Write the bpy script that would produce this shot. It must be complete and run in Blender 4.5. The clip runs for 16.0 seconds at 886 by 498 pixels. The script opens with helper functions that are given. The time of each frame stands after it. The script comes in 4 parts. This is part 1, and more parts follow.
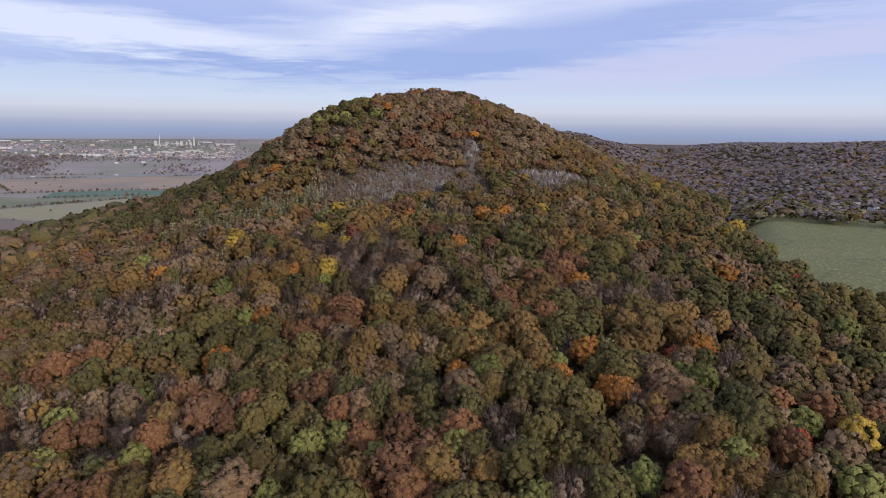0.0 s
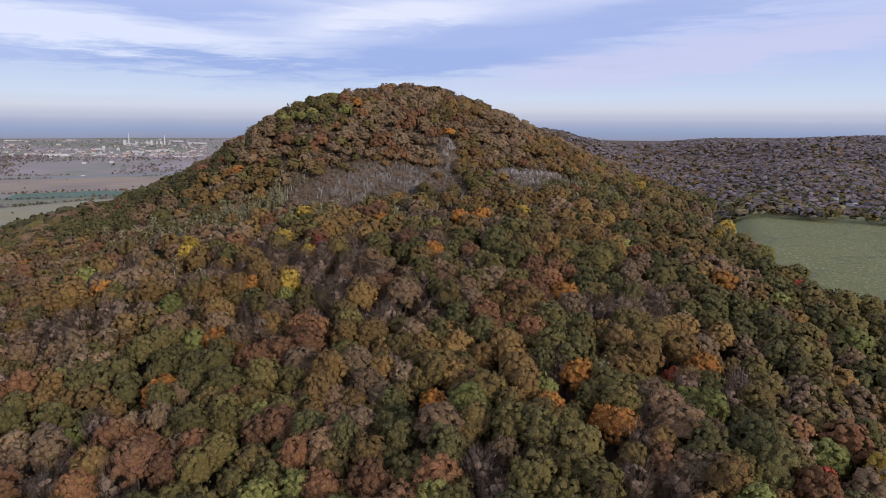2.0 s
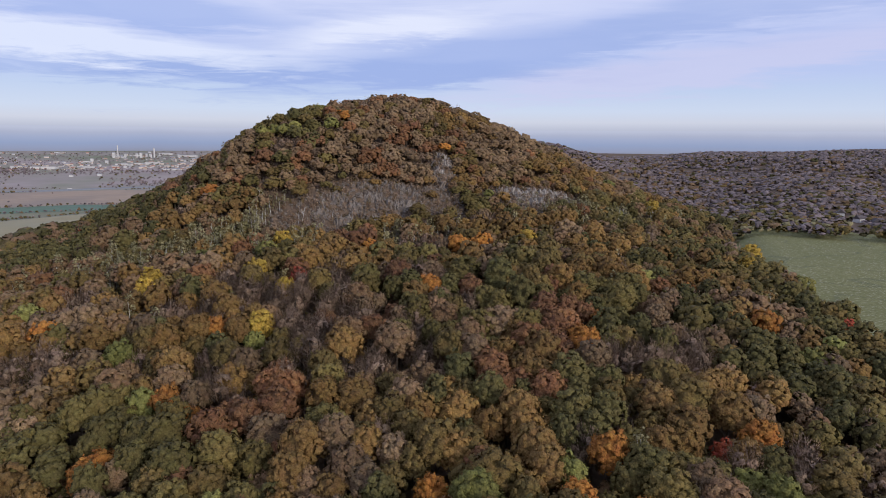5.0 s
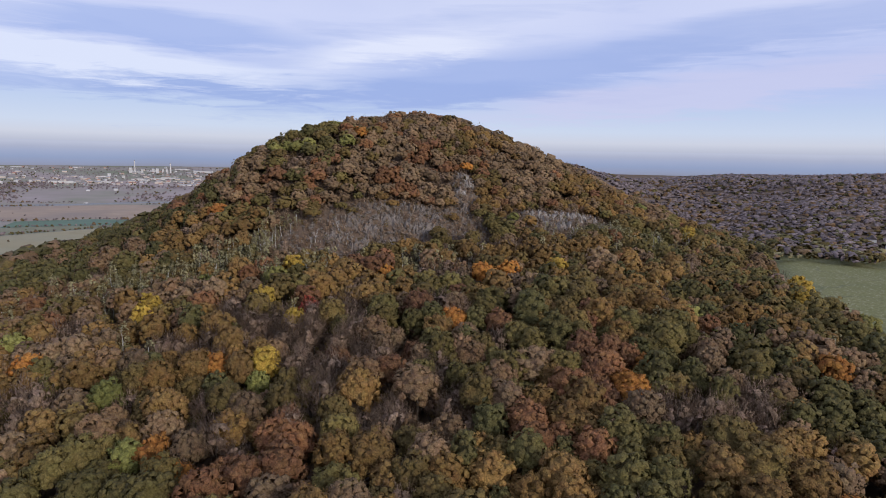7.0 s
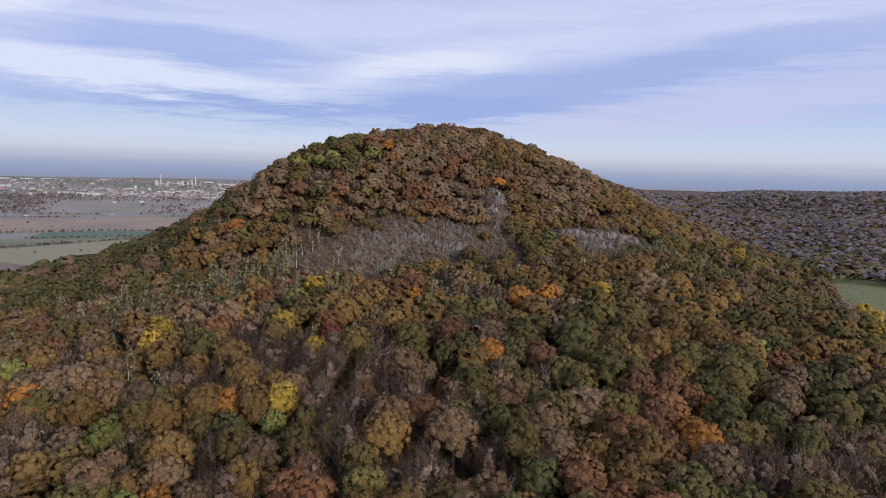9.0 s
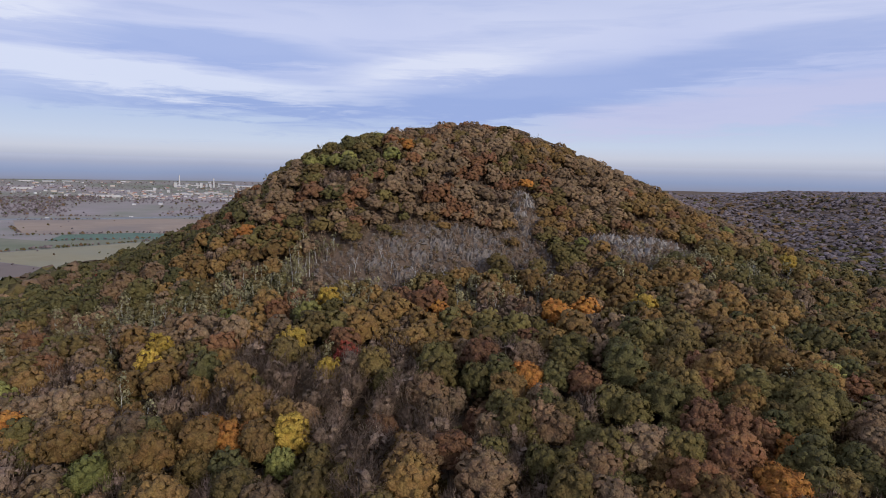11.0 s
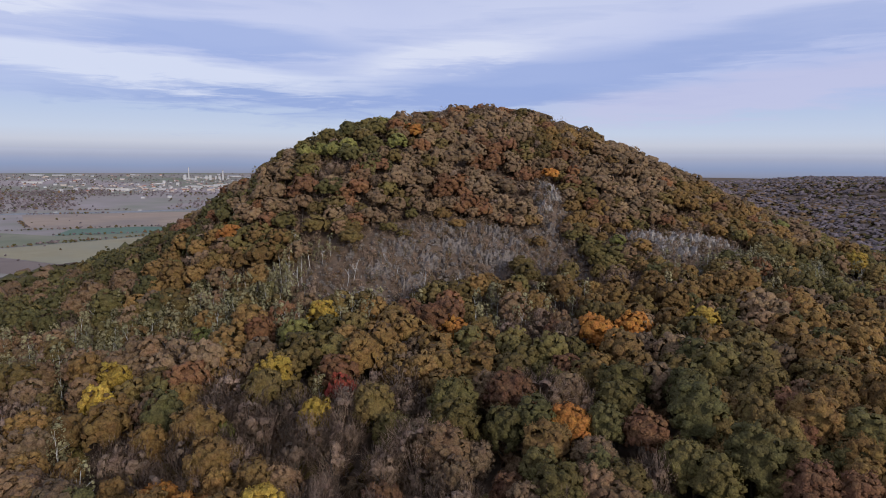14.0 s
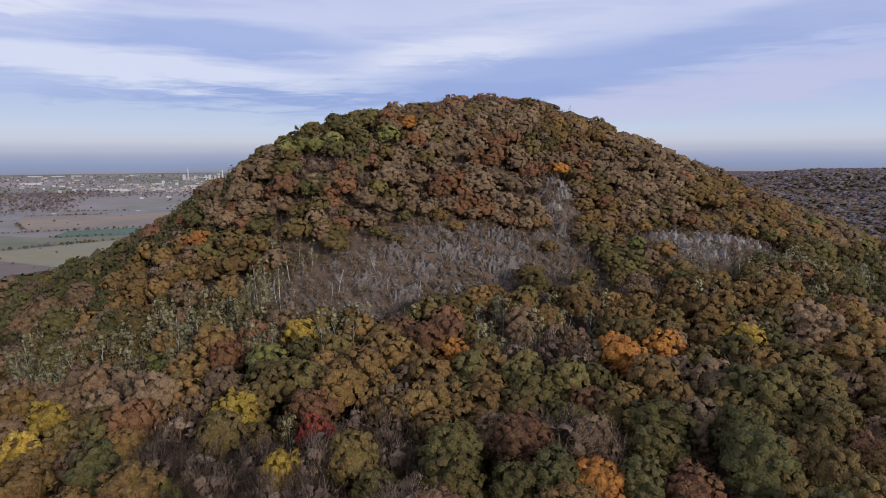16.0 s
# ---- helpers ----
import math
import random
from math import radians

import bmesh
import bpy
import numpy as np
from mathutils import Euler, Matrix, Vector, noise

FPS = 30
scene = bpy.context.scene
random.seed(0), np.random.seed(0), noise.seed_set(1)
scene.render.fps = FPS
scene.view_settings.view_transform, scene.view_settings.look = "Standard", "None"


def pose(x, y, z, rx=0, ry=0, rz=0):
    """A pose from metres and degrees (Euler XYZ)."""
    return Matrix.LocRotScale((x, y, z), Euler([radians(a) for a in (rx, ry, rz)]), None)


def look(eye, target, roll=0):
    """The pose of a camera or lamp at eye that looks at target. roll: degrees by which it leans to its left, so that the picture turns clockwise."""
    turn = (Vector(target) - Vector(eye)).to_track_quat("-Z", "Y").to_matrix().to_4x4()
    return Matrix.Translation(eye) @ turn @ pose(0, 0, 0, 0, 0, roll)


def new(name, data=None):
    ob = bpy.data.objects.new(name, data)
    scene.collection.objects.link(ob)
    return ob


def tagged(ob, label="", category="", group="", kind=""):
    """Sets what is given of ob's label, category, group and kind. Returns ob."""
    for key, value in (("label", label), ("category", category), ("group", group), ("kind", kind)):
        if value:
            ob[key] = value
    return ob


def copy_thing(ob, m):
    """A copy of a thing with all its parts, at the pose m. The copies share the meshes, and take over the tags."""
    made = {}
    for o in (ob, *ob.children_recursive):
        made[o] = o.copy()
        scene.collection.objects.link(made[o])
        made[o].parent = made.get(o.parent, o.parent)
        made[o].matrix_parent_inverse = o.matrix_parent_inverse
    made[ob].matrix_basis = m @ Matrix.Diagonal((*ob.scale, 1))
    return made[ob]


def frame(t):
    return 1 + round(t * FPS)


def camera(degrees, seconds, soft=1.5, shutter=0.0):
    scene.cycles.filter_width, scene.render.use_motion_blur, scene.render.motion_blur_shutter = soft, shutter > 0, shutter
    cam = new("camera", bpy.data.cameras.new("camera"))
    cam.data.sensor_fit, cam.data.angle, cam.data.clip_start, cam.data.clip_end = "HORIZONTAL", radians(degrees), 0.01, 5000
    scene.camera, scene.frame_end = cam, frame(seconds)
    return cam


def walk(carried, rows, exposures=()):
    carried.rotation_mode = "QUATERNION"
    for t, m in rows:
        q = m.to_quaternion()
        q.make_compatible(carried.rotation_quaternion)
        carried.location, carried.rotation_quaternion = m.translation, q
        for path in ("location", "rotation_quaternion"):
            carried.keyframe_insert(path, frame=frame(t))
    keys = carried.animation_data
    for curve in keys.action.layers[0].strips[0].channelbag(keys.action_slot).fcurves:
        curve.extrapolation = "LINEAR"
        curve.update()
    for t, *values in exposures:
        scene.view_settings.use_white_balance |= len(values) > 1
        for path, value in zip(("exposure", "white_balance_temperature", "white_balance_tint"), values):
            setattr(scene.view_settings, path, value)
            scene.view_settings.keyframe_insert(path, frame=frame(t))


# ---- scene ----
cam = camera(68.5, 16.0, 0.9)
PATH = [
    (0, (0.256, 0.678, 199.829), (0.282, 2.644, 199.463), 0.7),
    (0.5, (0.506, 5.375, 199.661), (0.551, 7.34, 199.29), 0.7),
    (1, (0.732, 10.073, 199.582), (0.797, 12.037, 199.21), 0.6),
    (1.5, (1.098, 14.953, 199.486), (1.179, 16.917, 199.112), 0.5),
    (2, (1.472, 19.876, 199.696), (1.568, 21.838, 199.323), 0.4),
    (2.5, (1.819, 24.672, 199.851), (1.927, 26.634, 199.479), 0.3),
    (3, (1.977, 29.138, 199.912), (2.093, 31.1, 199.543), 0.3),
    (3.5, (2.024, 33.988, 199.999), (2.146, 35.951, 199.637), 0.3),
    (4, (2.03, 38.539, 200.228), (2.156, 40.503, 199.872), 0.3),
    (6.5, (-0.235, 60.973, 200.756), (-0.139, 62.949, 200.463), 1.0),
    (7, (-0.866, 65.223, 200.661), (-0.784, 67.202, 200.381), 1.1),
    (7.5, (-1.643, 69.308, 200.717), (-1.576, 71.289, 200.449), 1.2),
    (8, (-2.487, 73.393, 200.736), (-2.436, 75.376, 200.479), 1.3),
    (8.5, (-3.067, 77.4, 200.678), (-3.035, 79.384, 200.43), 1.3),
    (9, (-3.878, 81.316, 200.729), (-3.861, 83.301, 200.49), 1.4),
    (11.5, (-6.83, 103.277, 200.508), (-6.872, 105.262, 200.272), 1.1),
    (12, (-7.335, 108.116, 200.372), (-7.382, 110.1, 200.13), 1.0),
    (12.5, (-7.683, 112.916, 200.426), (-7.736, 114.9, 200.178), 0.9),
    (13, (-7.608, 117.748, 200.493), (-7.669, 119.731, 200.237), 0.7),
    (13.5, (-7.9, 122.95, 200.505), (-7.964, 124.932, 200.245), 0.6),
    (14, (-7.915, 128.194, 200.556), (-7.981, 130.175, 200.287), 0.5),
    (14.5, (-7.908, 133.488, 200.437), (-7.976, 135.469, 200.165), 0.3),
    (15, (-7.816, 138.791, 200.422), (-7.886, 140.77, 200.146), 0.1),
    (15.5, (-7.716, 144.097, 200.151), (-7.787, 146.076, 199.875), -0.1),
    (16, (-7.518, 149.385, 200.156), (-7.589, 151.364, 199.877), -0.2),
]
walk(cam, [(t, look(eye, target, roll)) for t, eye, target, roll in PATH], [(0.0, 0.05, 6250, 10), (8.0, 0.0, 6250, 10), (13.0, -0.12, 6250, 10), (16.0, -0.12, 6250, 10)])

# ---- light ----
def lin(r, g, b):
    """A linear colour from display values of 0 to 255."""
    return tuple((c / 255 / 12.92 if c < 10 else ((c / 255 + 0.055) / 1.055) ** 2.4) for c in (r, g, b)) + (1.0,)


SUN_ELEV, SUN_AZ = 19.0, 142.0
sun = new("sun", bpy.data.lights.new("sun", "SUN"))
sun.data.energy, sun.data.angle, sun.data.color = 2.2, radians(10), (1.0, 0.93, 0.84)
_d = Vector((math.sin(radians(SUN_AZ)) * math.cos(radians(SUN_ELEV)), math.cos(radians(SUN_AZ)) * math.cos(radians(SUN_ELEV)), math.sin(radians(SUN_ELEV))))
sun.matrix_world = look(tuple(_d * 900), (0, 0, 0))


class Nodes:
    """A small writer of node trees."""

    def __init__(self, tree):
        self.tree = tree
        tree.nodes.clear()

    def node(self, kind, **inputs):
        n = self.tree.nodes.new(kind)
        for key, value in inputs.items():
            self.put(n.inputs[key.replace("_", " ")], value)
        return n

    def put(self, socket, value):
        if isinstance(value, bpy.types.NodeSocket):
            self.tree.links.new(value, socket)
        else:
            socket.default_value = value

    def math(self, op, a, b=0.0, c=0.0, clamp=False):
        n = self.tree.nodes.new("ShaderNodeMath")
        n.operation, n.use_clamp = op, clamp
        for k, v in enumerate((a, b, c)):
            self.put(n.inputs[k], v)
        return n.outputs[0]

    def mix(self, fac, a, b, blend="MIX"):
        n = self.tree.nodes.new("ShaderNodeMix")
        n.data_type, n.blend_type = "RGBA", blend
        self.put(n.inputs[0], fac), self.put(n.inputs[6], a), self.put(n.inputs[7], b)
        return n.outputs[2]

    def ramp(self, fac, stops, ease="LINEAR"):
        n = self.tree.nodes.new("ShaderNodeValToRGB")
        n.color_ramp.interpolation = ease
        e = n.color_ramp.elements
        while len(e) < len(stops):
            e.new(0.5)
        for k, (p, c) in enumerate(stops):
            e[k].position, e[k].color = p, (c if len(c) == 4 else (*c, 1.0))
        self.put(n.inputs[0], fac)
        return n.outputs[0]

    def noise(self, vector, scale, detail=3.0, rough=0.55, distort=0.0):
        n = self.tree.nodes.new("ShaderNodeTexNoise")
        self.put(n.inputs["Vector"], vector)
        n.inputs["Scale"].default_value, n.inputs["Detail"].default_value = scale, detail
        n.inputs["Roughness"].default_value, n.inputs["Distortion"].default_value = rough, distort
        return n.outputs[0]

    def vec(self, x, y, z=0.0):
        n = self.tree.nodes.new("ShaderNodeCombineXYZ")
        for k, v in enumerate((x, y, z)):
            self.put(n.inputs[k], v)
        return n.outputs[0]


HAZE = lin(187, 191, 209)


def make_world():
    world = bpy.data.worlds.new("sky")
    scene.world = world
    world.use_nodes = True
    n = Nodes(world.node_tree)
    xyz = n.node("ShaderNodeSeparateXYZ", Vector=n.node("ShaderNodeTexCoord").outputs["Generated"]).outputs
    az = n.math("ARCTAN2", xyz[0], xyz[1])
    el = n.math("ARCSINE", xyz[2])
    # a thin cloud layer seen at a slant
    up = n.math("ADD", n.math("MAXIMUM", xyz[2], 0.0), 0.06)
    flat = n.vec(n.math("DIVIDE", xyz[0], up), n.math("DIVIDE", xyz[1], up), 0.0)
    wisp = n.noise(n.vec(n.math("MULTIPLY", az, 3.0), n.math("MULTIPLY", el, 30.0)), 1.3, 6, 0.55, 0.4)
    fine = n.noise(n.vec(n.math("MULTIPLY", az, 7.0), n.math("MULTIPLY", el, 60.0)), 1.6, 5, 0.6, 0.6)
    big = n.noise(flat, 0.33, 4, 0.5, 0.3)
    base = n.ramp(n.math("MULTIPLY", el, 2.5, clamp=True), [
        (0.0, HAZE), (0.03, HAZE), (0.06, lin(208, 211, 225)), (0.1, lin(206, 216, 236)), (0.17, lin(194, 208, 236)), (0.22, lin(187, 200, 237)),
        (0.33, lin(190, 200, 238)), (0.5, lin(204, 210, 242)), (1.0, lin(180, 192, 226))])
    warp = n.math("ADD", n.math("MULTIPLY", n.math("SUBTRACT", wisp, 0.5), 0.055), n.math("MULTIPLY", n.math("SUBTRACT", fine, 0.5), 0.035))
    e2 = n.math("ADD", el, warp)

    def streak(az0, el0, wide, tall, slope=0.0):
        u = n.math("DIVIDE", n.math("SUBTRACT", az, az0), wide)
        line = n.math("ADD", n.math("MULTIPLY", n.math("SUBTRACT", az, az0), slope), el0)
        v = n.math("DIVIDE", n.math("SUBTRACT", e2, line), tall)
        r = n.math("ADD", n.math("MULTIPLY", u, u), n.math("MULTIPLY", v, v))
        return n.math("POWER", 2.718, n.math("MULTIPLY", r, -1.0))

    high = n.math("MULTIPLY", n.math("SUBTRACT", el, 0.075), 25.0, clamp=True)
    col = n.mix(n.math("MULTIPLY", n.math("MULTIPLY", n.math("SUBTRACT", big, 0.42), 3.2, clamp=True), high), base, lin(222, 226, 248))
    col = n.mix(n.math("MULTIPLY", n.math("MULTIPLY", n.math("SUBTRACT", wisp, 0.5), 3.0, clamp=True), n.math("MULTIPLY", high, 0.6)), col, lin(160, 177, 226))
    for amount, colour, shape in (
        (0.85, lin(152, 172, 224), streak(-0.12, 0.093, 0.42, 0.017, 0.01)),
        (0.8, lin(160, 178, 228), streak(0.12, 0.118, 0.34, 0.033, 0.14)),
        (0.7, lin(162, 180, 230), streak(-0.36, 0.165, 0.2, 0.022, -0.03)),
        (0.8, lin(230, 234, 251), streak(-0.47, 0.122, 0.3, 0.02, -0.06)),
        (0.7, lin(236, 238, 252), streak(-0.02, 0.155, 0.13, 0.02, 0.1)),
        (0.75, lin(206, 206, 236), streak(0.42, 0.098, 0.36, 0.026, 0.12)),
        (0.6, lin(166, 182, 228), streak(0.5, 0.175, 0.25, 0.025, 0.12)),
        (0.7, lin(238, 240, 253), streak(-0.62, 0.2, 0.1, 0.02)),
    ):
        frayed = n.math("MULTIPLY", n.math("SUBTRACT", n.math("ADD", n.math("MULTIPLY", shape, 1.5), fine), 0.75), 1.3, clamp=True)
        col = n.mix(n.math("MULTIPLY", frayed, amount), col, colour)
    sky = n.node("ShaderNodeTexSky")
    sky.sky_type, sky.sun_disc = "NISHITA", False
    sky.sun_elevation, sky.sun_rotation = radians(SUN_ELEV), radians(SUN_AZ)
    clear = n.node("ShaderNodeBackground", Color=sky.outputs[0], Strength=0.1)
    cloudy = n.node("ShaderNodeBackground", Color=col, Strength=1.0)
    both = n.node("ShaderNodeMixShader", Fac=0.94)
    n.put(both.inputs[1], clear.outputs[0]), n.put(both.inputs[2], cloudy.outputs[0])
    n.put(n.node("ShaderNodeOutputWorld").inputs[0], both.outputs[0])


make_world()


# ---- materials ----
def material(name, rough=0.8, spec=0.2):
    m = bpy.data.materials.new(name)
    m.use_nodes = True
    n = Nodes(m.node_tree)
    bsdf = n.node("ShaderNodeBsdfPrincipled", Roughness=rough, Specular_IOR_Level=spec)
    n.put(n.node("ShaderNodeOutputMaterial").inputs[0], bsdf.outputs[0])
    return m, n, bsdf


def place_coord(n):
    return n.node("ShaderNodeNewGeometry").outputs["Position"]


def leaf_material(name, a, b):
    """Foliage between two colours from tree to tree, uneven from clump to clump."""
    m, n, bsdf = material(name, 0.75, 0.15)
    tree = n.math("FRACT", n.math("ADD", n.node("ShaderNodeObjectInfo").outputs["Random"], n.node("ShaderNodeAttribute").outputs["Fac"]))
    for node in n.tree.nodes:
        if node.bl_idname == "ShaderNodeAttribute":
            node.attribute_name = "tint"
    col = n.mix(tree, (*a, 1), (*b, 1))
    leaf = n.node("ShaderNodeNewGeometry").outputs["Random Per Island"]
    where = place_coord(n)
    patch = n.noise(where, 0.5, 2)
    grain = n.noise(where, 4.5, 3, 0.65)
    cells = n.node("ShaderNodeTexVoronoi", Vector=where, Scale=2.2)
    cell = n.node("ShaderNodeSeparateColor", Color=cells.outputs["Color"]).outputs[0]
    val = n.math("ADD", n.math("MULTIPLY", leaf, 0.26), n.math("ADD", n.math("MULTIPLY", cell, 0.5), n.math("ADD", n.math("MULTIPLY", patch, 0.3), n.math("ADD", n.math("MULTIPLY", grain, 2.0), -0.35))))
    val = n.math("MULTIPLY", val, n.math("ADD", n.math("MULTIPLY", n.math("FRACT", n.math("MULTIPLY", tree, 7.13)), 0.5), 0.72))
    hue = n.node("ShaderNodeHueSaturation", Color=col, Value=val)
    n.put(hue.inputs["Hue"], n.math("ADD", n.math("MULTIPLY", n.math("SUBTRACT", patch, 0.5), 0.045), 0.5))
    n.put(bsdf.inputs["Base Color"], hue.outputs[0])
    n.put(bsdf.inputs["Normal"], n.node("ShaderNodeBump", Height=cells.outputs["Distance"], Strength=0.7, Distance=-0.3).outputs[0])
    thin = n.node("ShaderNodeBsdfTranslucent", Color=hue.outputs[0])
    both = n.node("ShaderNodeMixShader", Fac=0.1)
    n.put(both.inputs[1], bsdf.outputs[0]), n.put(both.inputs[2], thin.outputs[0])
    for node in n.tree.nodes:
        if node.bl_idname == "ShaderNodeOutputMaterial":
            n.put(node.inputs[0], both.outputs[0])
    return m



def mottled(name, a, b, scale, rough=0.9, bump=0.0, c=None, big=None):
    m, n, bsdf = material(name, rough)
    p = place_coord(n)
    f = n.noise(p, scale, 5, 0.6)
    col = n.ramp(f, [(0.3, a), (0.7, b)])
    if c:
        col = n.mix(n.math("MULTIPLY", n.math("SUBTRACT", n.noise(p, big or scale * 0.1, 3), 0.42), 4.0, clamp=True), col, (*c, 1))
    n.put(bsdf.inputs["Base Color"], col)
    if bump:
        n.put(bsdf.inputs["Normal"], n.node("ShaderNodeBump", Height=f, Strength=bump, Distance=0.3).outputs[0])
    return m


def pasture():
    """Grazed grass: broad patches, worn tracks and pale dry tufts."""
    m, n, bsdf = material("pasture", 0.9)
    p = place_coord(n)
    col = n.ramp(n.noise(p, 0.45, 5, 0.6), [(0.3, (0.13, 0.13, 0.045)), (0.7, (0.24, 0.225, 0.095))])
    col = n.mix(n.math("MULTIPLY", n.math("SUBTRACT", n.noise(p, 0.02, 3), 0.42), 3.0, clamp=True), col, (0.16, 0.158, 0.06, 1))
    track = n.math("ABSOLUTE", n.math("SUBTRACT", n.noise(p, 0.011, 2), 0.5))
    col = n.mix(n.math("MULTIPLY", n.math("SUBTRACT", 0.012, track), 50.0, clamp=True), col, (0.10, 0.105, 0.055, 1))
    tuft = n.math("MULTIPLY", n.math("SUBTRACT", n.noise(p, 0.7, 2), 0.57), 12.0, clamp=True)
    col = n.mix(n.math("MULTIPLY", tuft, 0.75), col, (0.36, 0.33, 0.22, 1))
    n.put(bsdf.inputs["Base Color"], col)
    return m


LEAF = {
    "green": leaf_material("leaf_green", (0.099, 0.081, 0.028), (0.132, 0.097, 0.031)),
    "dark": leaf_material("leaf_dark_green", (0.078, 0.070, 0.026), (0.102, 0.082, 0.029)),
    "olive": leaf_material("leaf_olive", (0.109, 0.078, 0.028), (0.140, 0.093, 0.031)),
    "brown": leaf_material("leaf_brown", (0.149, 0.098, 0.055), (0.189, 0.112, 0.057)),
    "withered": leaf_material("leaf_withered", (0.166, 0.110, 0.063), (0.210, 0.134, 0.070)),
    "russet": leaf_material("leaf_russet", (0.152, 0.077, 0.040), (0.190, 0.089, 0.039)),
    "amber": leaf_material("leaf_amber", (0.155, 0.093, 0.034), (0.195, 0.112, 0.036)),
    "orange": leaf_material("leaf_orange", (0.272, 0.115, 0.030), (0.340, 0.140, 0.030)),
    "yellow": leaf_material("leaf_yellow", (0.269, 0.179, 0.034), (0.332, 0.211, 0.036)),
    "lime": leaf_material("leaf_lime", (0.155, 0.151, 0.043), (0.193, 0.171, 0.049)),
    "red": leaf_material("leaf_red", (0.276, 0.052, 0.032), (0.340, 0.084, 0.036)),
    "bare": leaf_material("twigs", (0.184, 0.125, 0.085), (0.225, 0.150, 0.102)),
    "birch": leaf_material("leaf_birch", (0.185, 0.162, 0.082), (0.241, 0.202, 0.101)),
    # bare twigs for far trees, greyed to mauve in place of distance haze
    "far_bare": leaf_material("leafless_far_wood_hazed", (0.150, 0.118, 0.116), (0.205, 0.158, 0.150)),
    "scrub": leaf_material("leaf_scrub", (0.21, 0.142, 0.092), (0.28, 0.19, 0.125)),
}
BARK = mottled("bark", (0.10, 0.075, 0.055), (0.17, 0.135, 0.105), 3.0, bump=0.5)
BIRCH_BARK = mottled("birch_bark", (0.62, 0.60, 0.55), (0.42, 0.40, 0.37), 2.0)
FLOOR = mottled("leaf_litter", (0.11, 0.078, 0.055), (0.19, 0.13, 0.088), 0.6, bump=0.6)
# dry soil, its colour lightened to stand in for haze over the plain
PLAIN = mottled("dry_farmland_hazed", (0.31, 0.25, 0.23), (0.38, 0.31, 0.285), 0.004, c=(0.20, 0.21, 0.13), big=0.0016)
MEADOW = pasture()
ROCK = mottled("basalt", (0.11, 0.09, 0.075), (0.29, 0.24, 0.20), 2.2, bump=1.0)
PALE_ROCK = mottled("pale_rock", (0.17, 0.145, 0.125), (0.44, 0.39, 0.34), 2.2, bump=1.0)


# ---- the lie of the land ----
def bump_form(x, y, high, cx, cy, sx, sy, turn, power):
    c, s = math.cos(turn), math.sin(turn)
    u, v = ((x - cx) * c + (y - cy) * s) / sx, (-(x - cx) * s + (y - cy) * c) / sy
    return high * np.exp(-((u * u + v * v + 1e-9) ** (power / 2)))


def step(lo, hi, v):
    t = np.clip((v - lo) / (hi - lo), 0, 1)
    return t * t * (3 - 2 * t)


def canopy_top(x, y):
    """Height of the treetops over the spur and the hill."""
    return (75 + bump_form(x, y, 96.9, 11.0, 317.9, 397.9, 296.0, -0.347, 2.0) + bump_form(x, y, 53.3, 4.5, 388.6, 111.7, 47.7, -0.09, 1.666)
            + bump_form(x, y, 0.6, 8.0, 380.0, 45.0, 45.0, 0.0, 2.0) + bump_form(x, y, 8.0, 32.0, 108.0, 58.0, 40.0, 0.0, 2.0) + bump_form(x, y, 27.3, -50.4, 339.1, 51.2, 35.5, 0.208, 2.0))


def hill_part(x, y):
    """How much a place belongs to the steep hill, where the trees are low."""
    return step(168, 186, canopy_top(x, y))


def scree_part(x, y):
    """The stony face of the hill, grown with scrub."""
    return np.minimum(1.0, bump_form(x, y, 1.0, -12.0, 302.0, 44.0, 17.0, 0.3, 4.0) + bump_form(x, y, 1.0, 58.0, 324.0, 25.0, 10.0, 0.15, 4.0) + bump_form(x, y, 1.0, 18.5, 335.0, 7.0, 12.0, 0.0, 4.0))


def tree_height(x, y):
    return 14.0 - 5.5 * hill_part(x, y) - 5.0 * scree_part(x, y)


def plain_height(r):
    return np.clip(r - 2900, 0, None) * 0.05135


def outer_land(x, y):
    r, az = np.hypot(x, y), np.degrees(np.arctan2(x, y))
    left = plain_height(r)
    crest = np.interp(az, [0, 10, 19.4, 24.5, 30, 35, 60, 90], [152, 155, 162, 174, 176, 183, 189, 172])
    rise = step(690, 1450, r) * (1 - step(1550, 2500, r))
    fold = 60 * rise * (1 - rise) * np.sin(x * 0.021 + 1.0 + 0.6 * np.sin(y * 0.012)) * np.cos(y * 0.011 + 0.7)
    right = fold + 118 * (1 - step(1700, 3200, r)) + (crest - 118) * rise + bump_form(x, y, 69.0, 185.0, 985.0, 120.0, 150.0, 0.0, 2.0) + plain_height(r)
    k = step(-5, 5, az) * (1 - step(120, 160, az))
    return left * (1 - k) + right * k


def wood_edge(y):
    """Where the wood ends above the pasture."""
    return np.where(y < 210, 123 + 1.1 * np.clip(210 - y, 0, 75), np.where(y < 275, 123, 122 + 0.45 * (y - 275)))


def on_hill(x, y):
    """1 on the wooded spur and hill, 0 out on the farmland."""
    right = 1 - step(-2, 46, x - wood_edge(y))
    return right * step(-750, -270, x) * (1 - step(450, 800, y)) * step(-600, -160, y)


def ground_height(x, y):
    w = on_hill(x, y)
    return (canopy_top(x, y) - tree_height(x, y)) * w + outer_land(x, y) * (1 - w)


